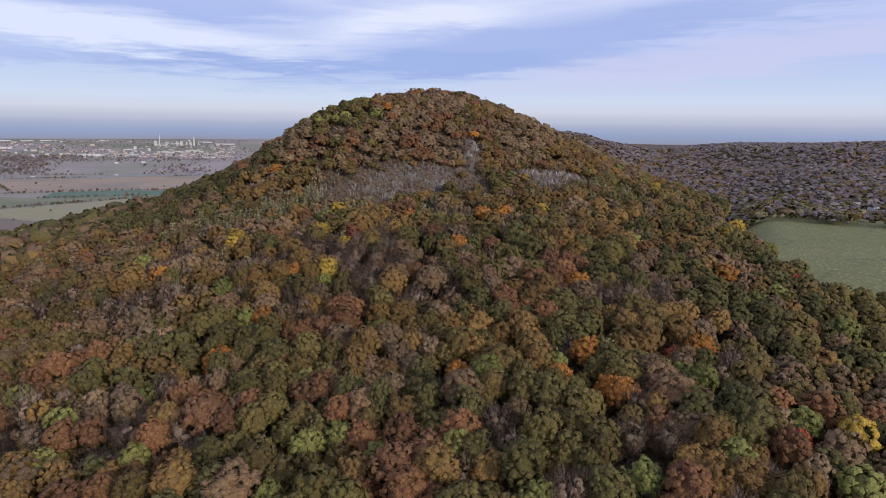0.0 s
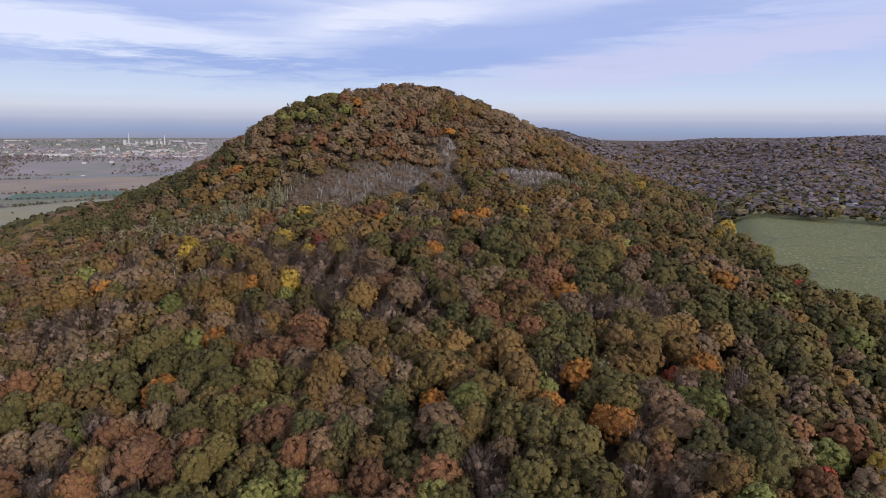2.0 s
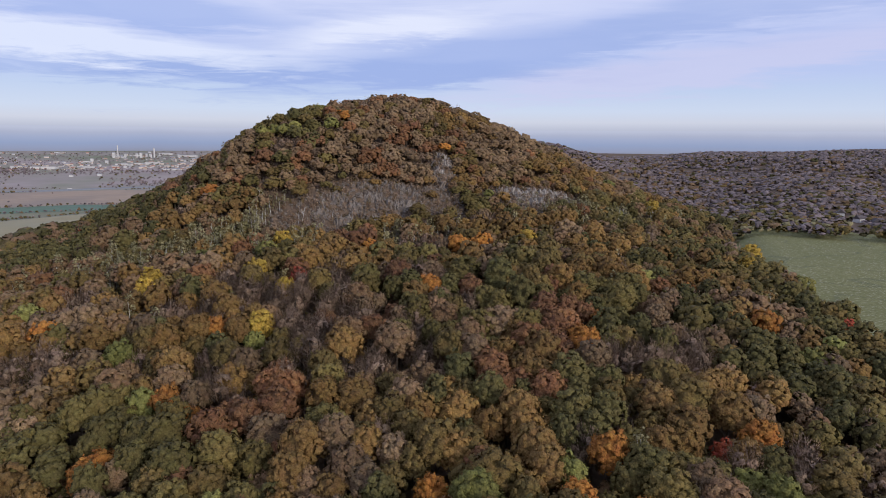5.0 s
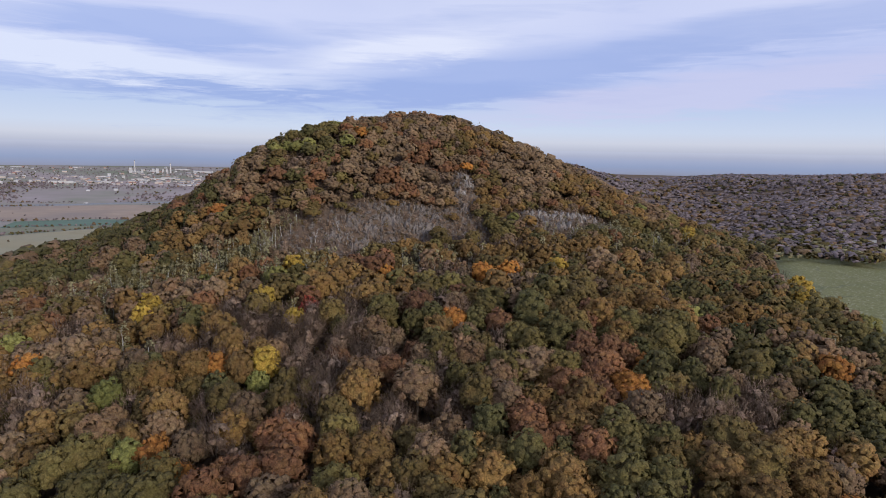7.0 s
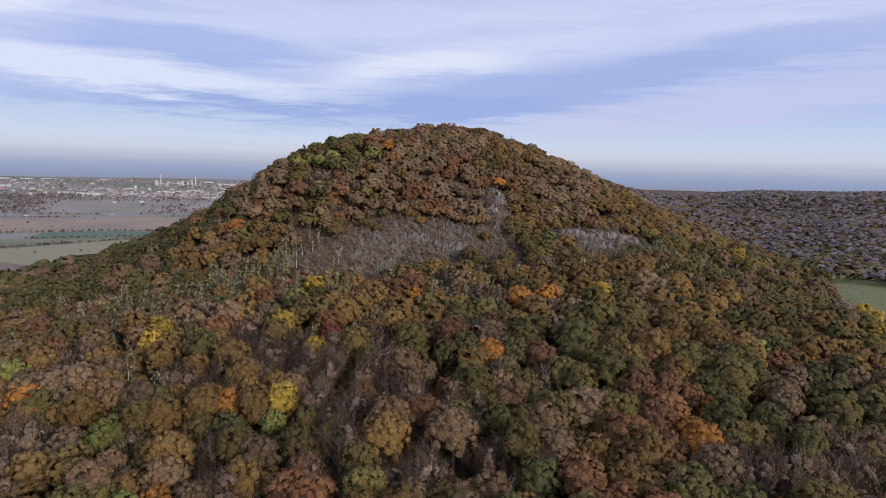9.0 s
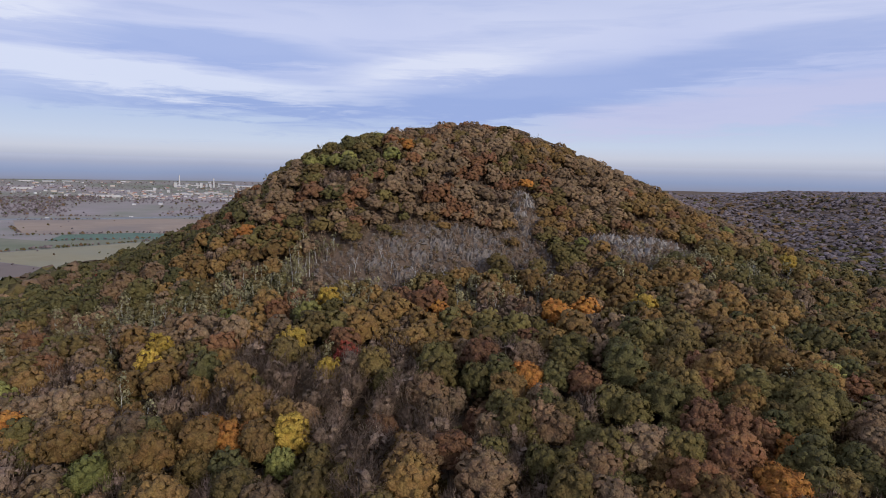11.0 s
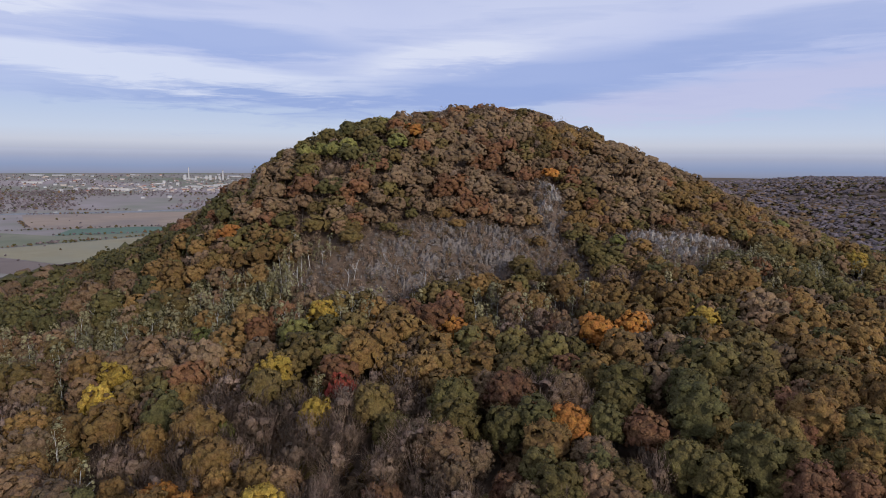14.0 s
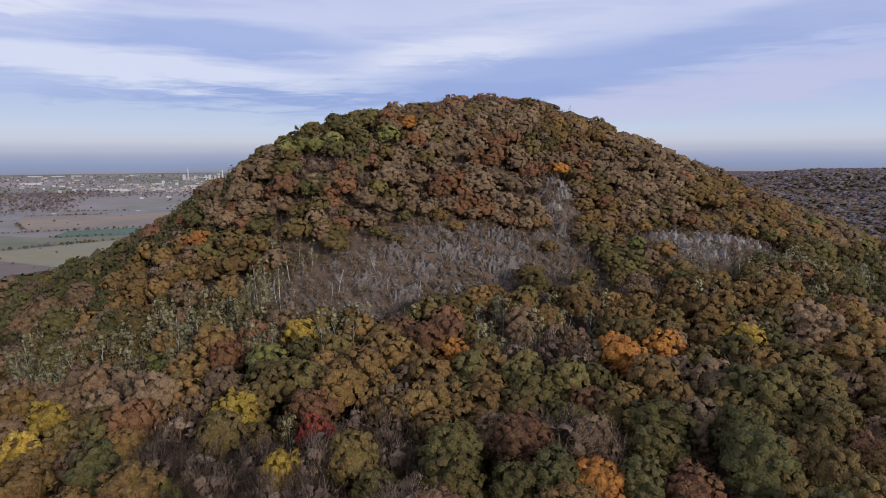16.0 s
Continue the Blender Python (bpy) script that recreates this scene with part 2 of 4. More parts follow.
def mesh_object(name, verts, faces, mat, parent=None, smooth=False):
    me = bpy.data.meshes.new(name)
    me.from_pydata(verts, [], faces)
    for m in mat if isinstance(mat, (list, tuple)) else [mat]:
        me.materials.append(m)
    if smooth:
        me.shade_smooth()
    ob = new(name, me)
    ob.parent = parent
    return ob


def tri_mesh(name, verts, mat, tint=None, normals=None):
    """A mesh of loose triangles, three vertices each; tint: one value for each vertex; normals: rounded shading."""
    n = len(verts)
    me = bpy.data.meshes.new(name)
    me.vertices.add(n)
    me.vertices.foreach_set("co", np.ascontiguousarray(verts, np.float32).ravel())
    me.loops.add(n)
    me.loops.foreach_set("vertex_index", np.arange(n, dtype=np.int32))
    me.polygons.add(n // 3)
    me.polygons.foreach_set("loop_start", np.arange(0, n, 3, dtype=np.int32))
    if tint is not None:
        me.attributes.new("tint", "FLOAT", "POINT").data.foreach_set("value", np.ascontiguousarray(tint, np.float32))
    me.update(calc_edges=True)
    if normals is not None:
        me.shade_smooth()
        me.attributes.new("custom_normal", "FLOAT_VECTOR", "POINT").data.foreach_set("vector", np.ascontiguousarray(normals, np.float32).ravel())
    me.materials.append(mat)
    return me


def make_ground():
    n = 280
    u = np.linspace(-1, 1, n)
    axis = 107.8 * np.sinh(4.5 * u)
    gx, gy = np.meshgrid(axis, axis + 230, indexing="ij")
    gz = ground_height(gx, gy)
    gz += np.array([[noise.noise((a * 0.05, b * 0.05, 0.0)) for b in gy[0]] for a in gx[:, 0]]) * 0.8 * on_hill(gx, gy)
    verts = np.stack([gx, gy, gz], -1).reshape(-1, 3)
    idx = np.arange(n * n).reshape(n, n)
    faces = np.stack([idx[:-1, :-1], idx[1:, :-1], idx[1:, 1:], idx[:-1, 1:]], -1).reshape(-1, 4)
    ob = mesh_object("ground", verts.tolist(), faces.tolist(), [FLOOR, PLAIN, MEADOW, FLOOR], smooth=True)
    cx, cy = (gx[:-1, :-1] + gx[1:, 1:]).ravel() / 2, (gy[:-1, :-1] + gy[1:, 1:]).ravel() / 2
    az, r = np.degrees(np.arctan2(cx, cy)), np.hypot(cx, cy)
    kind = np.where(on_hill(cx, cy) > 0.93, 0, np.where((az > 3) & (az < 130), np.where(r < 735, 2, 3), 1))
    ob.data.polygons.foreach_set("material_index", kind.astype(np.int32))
    return tagged(ob, "leaf-strewn hill ground running out to dry farmland", "ground", kind="structure")


make_ground()


# ---- the distance ----
def make_backdrop():
    """Glowing ring past the plain; distance haze is painted on it, paler upwards."""
    m = bpy.data.materials.new("distant_haze")
    m.use_nodes = True
    n = Nodes(m.node_tree)
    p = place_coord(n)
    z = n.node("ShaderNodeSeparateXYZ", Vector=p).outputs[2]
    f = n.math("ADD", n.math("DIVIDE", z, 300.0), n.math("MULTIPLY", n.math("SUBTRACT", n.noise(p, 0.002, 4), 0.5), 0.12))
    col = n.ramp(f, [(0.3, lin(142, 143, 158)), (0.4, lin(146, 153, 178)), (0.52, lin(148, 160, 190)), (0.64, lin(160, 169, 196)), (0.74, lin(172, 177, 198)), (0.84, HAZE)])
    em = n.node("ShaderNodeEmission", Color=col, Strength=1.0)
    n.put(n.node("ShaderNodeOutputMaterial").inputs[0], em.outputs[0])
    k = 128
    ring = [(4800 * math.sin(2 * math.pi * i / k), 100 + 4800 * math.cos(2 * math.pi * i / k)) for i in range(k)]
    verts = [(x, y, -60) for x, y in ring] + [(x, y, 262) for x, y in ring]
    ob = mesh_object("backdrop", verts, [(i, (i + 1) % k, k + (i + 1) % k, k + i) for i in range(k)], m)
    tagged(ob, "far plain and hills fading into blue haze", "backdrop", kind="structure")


make_backdrop()


# ---- trees ----
def unit(v):
    return v / np.maximum(np.linalg.norm(v, axis=-1, keepdims=True), 1e-9)


def shards(rng, centre, normal, size):
    """Triangles of about the given size round the centres, facing the normals."""
    n = len(centre)
    side = unit(np.cross(normal, rng.normal(size=(n, 3))))
    other = np.cross(normal, side)
    turn = np.array([0, 2.094, 4.189]) + rng.normal(scale=0.25, size=(n, 3))
    far = size[:, None] * rng.uniform(0.75, 1.25, (n, 3))
    return (centre[:, None] + (np.cos(turn) * far)[..., None] * side[:, None] + (np.sin(turn) * far)[..., None] * other[:, None]).reshape(-1, 3)


def ico(level):
    bm = bmesh.new()
    bmesh.ops.create_icosphere(bm, subdivisions=level, radius=1.0)
    out = np.array([[v.co for v in f.verts] for f in bm.faces])
    bm.free()
    return out


ICO = {k: ico(k) for k in (1, 2)}


def lumpy_hull(level, lumps, rad, low, floor):
    """The outer skin of a heap of round clumps about the origin, as loose triangles; faces below low are left out."""
    skin = ICO[level]
    skin = skin[skin[:, :, 2].mean(1) > low].reshape(-1, 3)
    along = skin @ lumps.T
    disc = rad**2 - (lumps**2).sum(1) + along**2
    reach = np.where(disc > 0, along + np.sqrt(np.maximum(disc, 0)), 0).max(1)
    return skin * np.maximum(reach, floor)[:, None]


def rounded(tris, mid, share):
    """A crown's triangles, all turned outwards, with normals between their own and those of the dome."""
    t = tris.reshape(-1, 3, 3)
    face = unit(np.cross(t[:, 1] - t[:, 0], t[:, 2] - t[:, 0]))
    out = unit((t.mean(1) - [0, 0, mid - 1.5]) * [1, 1, 0.8])
    back = (face * out).sum(1) < 0
    t[back] = t[back][:, ::-1]
    face[back] *= -1
    dome = unit((t - [0, 0, mid - 1.5]) * [1, 1, 0.8])
    return t.reshape(-1, 3), unit(share * dome + (1 - share) * face[:, None]).reshape(-1, 3)


def grove(name, trees, mat):
    """One mesh from many (triangles, normals, tint)."""
    return new(name, tri_mesh(name, np.concatenate([t for t, _, _ in trees]), mat, np.concatenate([np.full(len(t), r) for t, _, r in trees]), np.concatenate([n for _, n, _ in trees])))


BALL, BALL_FACES = np.unique(np.round(ICO[1].reshape(-1, 3), 4), axis=0, return_inverse=True)


def clumps_of(rng, centre, rad, way):
    """A ragged little ball of foliage at each centre, open on its inner side: triangles and rounded normals."""
    n = len(centre)
    spin = np.linalg.qr(rng.normal(size=(n, 3, 3)))[0]
    v = (BALL @ spin) * (rad[:, None] * rng.uniform(0.66, 1.28, (n, 12)))[..., None] * [1, 1, 0.88]
    t = v[:, BALL_FACES.ravel()].reshape(n, 20, 3, 3)
    mid = t.mean(2)
    show = (unit(mid) * way[:, None]).sum(2) > 0.08
    face = unit(np.cross(t[:, :, 1] - t[:, :, 0], t[:, :, 2] - t[:, :, 0]))
    back = (face * mid).sum(2) < 0
    t[back] = t[back][:, ::-1]
    face[back] *= -1
    nor = unit(0.62 * unit(t) + 0.28 * way[:, None, None] + 0.1 * face[:, :, None])
    return (t + centre[:, None, None])[show].reshape(-1, 3), nor[show].reshape(-1, 3)


def broad_crown(seed, leaves, leaf, hull=2, rx=4.2, rz=4.7, mid=9.2, lumps=60, core=0.8):
    """A domed crown of many small leaf clumps on a few great limbs, 14 m high at its top: loose triangles and their normals."""
    rng = np.random.default_rng(seed)
    k = np.arange(lumps) + rng.uniform(-0.35, 0.35, lumps)
    z = 1 - 1.4 * (k + 0.5) / lumps
    a = k * 2.39996 + rng.uniform(0, 6.3)
    flat = np.sqrt(np.clip(1 - z * z, 0, 1))
    way = unit(np.stack([flat * np.cos(a), flat * np.sin(a), z], 1) + rng.normal(scale=0.1, size=(lumps, 3)))
    # great limbs push the outline out unevenly
    limb = unit(rng.normal(size=(6, 3)) * [1, 1, 0.6] + [0, 0, 0.35])
    push = 0.88 + 0.18 * np.exp(-((1 - way @ limb.T) / 0.14)).max(1)
    semi = np.array([rx * rng.uniform(0.9, 1.1), rx * rng.uniform(0.9, 1.1), rz])
    rad = rng.uniform(0.14, 0.25, lumps) * rx * (60 / lumps) ** 0.5
    centre = way * (semi - 0.16 * rx) * (push * rng.uniform(0.86, 1.07, lumps))[:, None]
    tris, nors = clumps_of(rng, centre, rad, way)
    pick = rng.choice(lumps, leaves, p=rad**2 / (rad**2).sum())
    d = unit(rng.normal(size=(leaves, 3)) + 1.0 * way[pick] + [0, 0, 0.15])
    pos = centre[pick] + d * rad[pick, None] * rng.uniform(0.95, 1.35, (leaves, 1))
    loose, loose_nor = rounded(shards(rng, pos, unit(d + rng.normal(scale=0.5, size=(leaves, 3))), leaf * rng.uniform(0.55, 1.2, leaves)), 0.0, 0.15)
    core_tris, core_nor = rounded(lumpy_hull(hull, centre, rad, -0.5, 0.6 * rx) * core, 0.0, 0.5)
    return np.concatenate([tris, loose, core_tris]) + [0, 0, mid], np.concatenate([nors, loose_nor, core_nor])


def slivers(base, tip, wide):
    side = unit(np.cross(tip - base, np.array([0.3, 0.2, 1.0]) + 0 * base)) * wide[:, None]
    return np.stack([base - side, base + side, tip], 1).reshape(-1, 3)


def bare_crown(seed, twigs, wide, rx=4.0, rz=5.0, mid=8.6):
    """A leafless crown: limbs that fan out from the fork and a haze of fine twigs along them."""
    rng = np.random.default_rng(seed)
    limbs = 34 if twigs > 100 else 5
    e = unit(rng.normal(size=(limbs, 3)) * [1, 1, 0.35] + [0, 0, 0.6])
    tip = e * [rx, rx, rz] * rng.uniform(0.82, 1.04, (limbs, 1))
    root = np.stack([tip[:, 0] * 0.15, tip[:, 1] * 0.15, np.full(limbs, -0.7 * rz)], 1)
    tris = [slivers(root, tip, np.full(limbs, 0.08))]
    fuzz, fuzz_nor = clumps_of(rng, tip[::3] * 0.5, rng.uniform(0.14, 0.22, len(tip[::3])) * rx, e[::3])
    pick = rng.choice(limbs, twigs)
    along = rng.uniform(0.3, 1.0, (twigs, 1)) ** 0.6
    start = root[pick] + (tip - root)[pick] * along + rng.normal(scale=0.42, size=(twigs, 3))
    aim = unit(unit(tip - root)[pick] + 0.45 * e[pick] + rng.normal(scale=0.42, size=(twigs, 3)))
    tris.append(slivers(start, start + aim * rng.uniform(0.5, 1.3, (twigs, 1)), np.full(twigs, wide)))
    fine, fine_nor = rounded(np.concatenate(tris), 0.0, 0.8)
    return np.concatenate([fine, fuzz]) + [0, 0, mid], np.concatenate([fine_nor, fuzz_nor])


def birch_crown(seed, leaves, leaf):
    """A slim, thin, drooping crown on the upper part of the stem."""
    rng = np.random.default_rng(seed)
    lumps = max(4, leaves // 18)
    z = rng.uniform(-1, 1, lumps)
    wide = 2.3 * np.sqrt(np.clip(1 - (0.5 * z + 0.45) ** 2, 0.04, 1))
    a = rng.uniform(0, 6.283, lumps)
    centre = np.stack([wide * np.cos(a) * 0.75, wide * np.sin(a) * 0.75, 4.3 * z], 1)
    way = unit(centre * [1, 1, 0.3] + [0, 0, 0.4])
    tris, nors = clumps_of(rng, centre, rng.uniform(0.28, 0.55, lumps) * (24 / lumps) ** 0.4, way)
    pick = rng.integers(0, lumps, leaves)
    pos = centre[pick] + rng.normal(scale=[0.5, 0.5, 0.75], size=(leaves, 3))
    out = unit(pos * [1, 1, 0.25] + rng.normal(scale=0.6, size=(leaves, 3)))
    loose, loose_nor = rounded(shards(rng, pos, out, leaf * rng.uniform(0.55, 1.2, leaves)), 0.0, 0.6)
    return np.concatenate([tris * [1, 1, 1.1], loose]) + [0, 0, 9.2], np.concatenate([nors, loose_nor])


def scrub_crown(seed, leaves, leaf):
    rng = np.random.default_rng(seed)
    d = unit(rng.normal(size=(leaves, 3)) + [0, 0, 0.5])
    pos = d * [4.2, 4.2, 6.0] * rng.uniform(0.5, 1.0, (leaves, 1)) + [0, 0, 7.0]
    tw = slivers(pos - unit(d + rng.normal(scale=0.6, size=(leaves, 3))) * 2.2, pos, np.full(leaves, leaf * 0.14))
    return np.concatenate([tw, shards(rng, pos, unit(d + rng.normal(scale=0.6, size=(leaves, 3))), leaf * rng.uniform(0.4, 0.95, leaves))])


def trunk_mesh(name, seed, mat, thick=0.26, top=10.5, limbs=5, lean=0.3, spread=2.3):
    """A tapered trunk with a few limbs."""
    rng = np.random.default_rng(seed)
    verts, faces = [], []

    def tube(p, q, r0, r1, sides=6):
        axis = Vector(q) - Vector(p)
        turn = axis.to_track_quat("Z", "Y")
        at = len(verts)
        for c, r in ((p, r0), (q, r1)):
            for k in range(sides):
                a = 2 * math.pi * k / sides
                verts.append(tuple(Vector(c) + turn @ Vector((r * math.cos(a), r * math.sin(a), 0))))
        for k in range(sides):
            faces.append((at + k, at + (k + 1) % sides, at + sides + (k + 1) % sides, at + sides + k))

    a = rng.uniform(-lean, lean, 4)
    p0, p1, p2 = (0, 0, -1.2), (a[0], a[1], top * 0.5), (a[0] + a[2], a[1] + a[3], top)
    tube(p0, p1, thick * 1.25, thick * 0.8)
    tube(p1, p2, thick * 0.8, thick * 0.25)
    for k in range(limbs):
        w = rng.uniform(0, 6.283)
        z = top * rng.uniform(0.42, 0.75)
        reach = spread * rng.uniform(0.6, 1.1)
        tube((a[0] * z / top, a[1] * z / top, z), (reach * math.cos(w), reach * math.sin(w), z + rng.uniform(1.5, 3.2)), thick * 0.45, thick * 0.12, 4)
    me = bpy.data.meshes.new(name)
    me.from_pydata(verts, [], faces)
    me.materials.append(mat)
    me.shade_smooth()
    return me


SPECIES = {
    "green": ("oak_tree", "oak with dull green leaves in the autumn wood", "oak tree"),
    "dark": ("hornbeam_tree", "dark green hornbeam in the dense wood", "hornbeam tree"),
    "olive": ("oak_tree", "oak turning olive and tan in the autumn wood", "oak tree"),
    "brown": ("beech_tree", "beech with withered brown leaves", "beech tree"),
    "withered": ("oak_tree", "oak with pale withered leaves on the hill", "oak tree"),
    "russet": ("beech_tree", "russet beech with thick autumn leaves", "beech tree"),
    "amber": ("maple_tree", "dull amber maple in the autumn wood", "maple tree"),
    "orange": ("maple_tree", "bright orange maple among duller trees", "maple tree"),
    "yellow": ("maple_tree", "golden yellow maple in the autumn wood", "maple tree"),
    "lime": ("lime_tree", "light yellowish green tree still in leaf", "lime tree"),
    "red": ("cherry_tree", "small scarlet wild cherry between brown trees", "cherry tree"),
    "bare": ("ash_tree", "leafless ash with fine grey-purple twigs", "ash tree"),
    "birch": ("birch_tree", "slim birch with white trunk and thin pale leaves", "birch tree"),
}

# single trees that stand out by their kind and colour
SPOTS = {
    "red": [(-134, 329), (-30, 241), (-130, 328), (-128, 283), (60, 156), (74, 121), (120, 208), (149, 346)],
    "orange": [(20, 268), (20, 261), (28, 265), (-10, 267), (9, 227), (-26, 348), (-75, 311), (20, 346), (-51, 212), (-45, 208), (-49, 180), (-41, 173),
             (44, 195), (51, 203), (44, 190), (84, 228), (-93, 219), (94, 203), (-54, 163), (-56, 160), (67, 157), (40, 138), (37, 152), (29, 141),
             (41, 132), (6, 147), (-139, 258)],
    "yellow": [(-40, 273), (-44, 246), (-75, 241), (-32, 230), (44, 268), (-35, 208), (110, 327), (127, 274), (116, 254), (86, 122), (126, 270), (138, 293),
             (-76, 249)],
    "lime": [(-67, 269), (-43, 262), (-48, 229), (-49, 334), (-54, 336), (-58, 335), (-45, 336), (-30, 339), (37, 320), (98, 350), (-104, 232), (-66, 200),
             (73, 233), (-53, 179), (-102, 154), (-85, 141), (-83, 130), (-25, 124), (-19, 126), (-10, 118), (-30, 111), (59, 145), (62, 140), (38, 107),
             (30, 148), (57, 111), (78, 127), (114, 173), (78, 108), (19, 102), (13, 143), (113, 156), (-211, 334), (122, 233)],
    "amber": [(-87, 301), (-59, 264), (-20, 263), (-26, 257), (-58, 239), (-13, 256), (-12, 240), (-68, 231), (-23, 267), (-28, 250), (23, 252), (28, 281),
             (41, 279), (48, 288), (70, 276), (-8, 242), (-5, 244), (-2, 291), (33, 230), (60, 264), (25, 247), (17, 284), (55, 292), (-5, 287),
             (-62, 300), (13, 313), (-10, 314), (62, 347), (43, 315), (35, 368), (81, 356), (30, 327), (66, 347), (-56, 270), (-75, 208), (-75, 191)]
    + [(-39, 207), (-50, 191), (28, 183), (23, 165), (52, 167), (93, 227), (65, 164), (38, 285), (60, 257), (62, 234), (46, 225), (5, 222),
             (12, 167), (67, 174), (-76, 233), (-51, 227), (-15, 174), (-36, 186), (-102, 210), (-17, 159), (-70, 161), (-77, 124), (-14, 114), (-49, 115),
             (-12, 193), (-101, 215), (24, 160), (54, 116), (56, 106), (25, 154), (-49, 206), (92, 342)],
    "birch": [(-103, 277), (-106, 291), (-32, 277), (-34, 242), (-96, 286), (-84, 274), (-87, 270), (-73, 290), (-74, 284), (-60, 272), (-49, 270), (-28, 280),
             (-59, 288), (-82, 283), (-119, 301), (-99, 295), (-85, 279), (-95, 271), (11, 286), (4, 271), (18, 294), (3, 280), (-3, 275), (-1, 265),
             (22, 287), (44, 294), (12, 278), (76, 334), (84, 342), (91, 350), (66, 333), (58, 322), (102, 348), (-112, 282)],
    "bare": [(-51, 242), (-46, 234), (-40, 228), (-32, 226), (-36, 233), (-51, 236), (-44, 231), (-63, 254), (-28, 238), (-19, 240), (5, 233), (12, 233),
             (38, 256), (12, 259), (19, 280), (40, 290), (-17, 366), (-48, 326), (-62, 222), (-61, 199), (-5, 190), (7, 189), (-28, 222), (-19, 217),
             (-50, 232), (-20, 192), (50, 184), (-18, 234), (-50, 222), (-80, 200), (-90, 232), (-28, 208), (19, 215), (-9, 208), (-26, 225), (68, 191)]
    + [(47, 188), (-69, 136), (-54, 132), (-91, 139), (-120, 212), (-91, 200), (-38, 182), (-64, 150), (-100, 196), (-98, 151), (39, 118), (45, 116),
             (56, 129), (27, 105), (13, 123), (15, 117), (58, 186), (69, 185), (60, 108), (72, 149), (24, 103), (62, 184), (-33, 222), (-15, 219),
             (-20, 206), (-58, 222)],
    "green": [(-34, 254), (-19, 227), (-38, 260), (38, 245), (18, 233), (-1, 226), (9, 252), (40, 248), (20, 239), (-9, 232), (-38, 347), (-29, 308),
             (-59, 311), (31, 314), (87, 324), (109, 343), (-64, 176), (-49, 169), (-15, 180), (20, 201), (34, 164), (75, 203), (3, 249), (-44, 171),
             (-14, 168), (32, 201), (59, 213), (26, 212), (-35, 137), (-38, 133), (-32, 159), (-44, 166), (-87, 156), (-77, 156), (-21, 110), (-61, 178)]
    + [(-37, 150), (-40, 125), (31, 127), (32, 116), (18, 112), (16, 108), (122, 198), (131, 192), (43, 148), (29, 120), (125, 194), (127, 182),
             (118, 200)],
    "dark": [(15, 226), (29, 232), (28, 226), (3, 226), (-80, 321), (-44, 330), (13, 181), (41, 177), (60, 202), (86, 210), (83, 186), (59, 197),
             (37, 177), (-43, 200), (-42, 114), (-17, 142), (-1, 134), (-19, 138), (62, 124), (40, 164), (63, 130), (64, 120), (-148, 365), (-132, 347),
             (-122, 336)],
    "russet": [(-53, 267), (-60, 245), (-15, 269), (45, 232), (0, 234), (20, 224), (-39, 320), (-55, 320), (2, 346), (-15, 326), (-29, 171), (-23, 172),
             (31, 174), (21, 182), (41, 202), (-35, 166), (-23, 179), (-27, 181), (-76, 136), (-59, 131), (-45, 134), (-98, 163), (-91, 170), (-65, 118),
             (-7, 111), (-50, 134), (83, 130), (45, 103), (69, 115), (6, 120), (-25, 142), (-20, 133), (-1, 114), (-6, 121)],
    "olive": [(-38, 252), (-23, 232), (-66, 246), (-32, 268), (-41, 254), (45, 254), (43, 237), (31, 245), (1, 244), (49, 255), (40, 234), (15, 243),
             (-9, 284), (-25, 308), (-50, 308), (-39, 303), (7, 297), (96, 327), (82, 329), (49, 261), (-68, 192), (37, 225), (-28, 194), (-60, 203),
             (58, 166), (31, 224), (-29, 118), (-57, 116), (-104, 174), (71, 131), (68, 121), (7, 157), (-43, 239)],
    "withered": [(-59, 251), (-14, 224), (-68, 252), (33, 254), (26, 240), (60, 278), (10, 236), (-63, 327), (-34, 318), (-21, 327), (-9, 341), (5, 334),
             (55, 368), (47, 353), (56, 351), (-77, 185), (-90, 225), (11, 218), (-71, 144), (-11, 161), (-52, 151), (81, 118)],
    "brown": [(-81, 247), (-80, 257), (-62, 235), (-88, 258), (53, 252), (56, 268), (-12, 199), (72, 167), (66, 196), (6, 178), (67, 210), (95, 211),
             (-11, 220), (44, 184), (86, 147), (6, 133), (52, 131)],
}
MARKS = [(x, y, kind) for kind, places in SPOTS.items() for x, y in places]
MARK_XY = np.array([(x, y) for x, y, _ in MARKS], float)
COMMON = ("green", "dark", "olive", "brown", "russet", "amber", "bare", "withered")


def birch_part(x, y):
    """Where birches have settled, below the stony face."""
    return np.minimum(1.0, bump_form(x, y, 1.0, -66.0, 278.0, 50.0, 19.0, 0.35, 4.0) + 0.7 * bump_form(x, y, 1.0, 78.0, 318.0, 34.0, 13.0, 0.1, 4.0) + 0.5 * bump_form(x, y, 1.0, 8.0, 281.0, 34.0, 9.0, 0.1, 4.0))


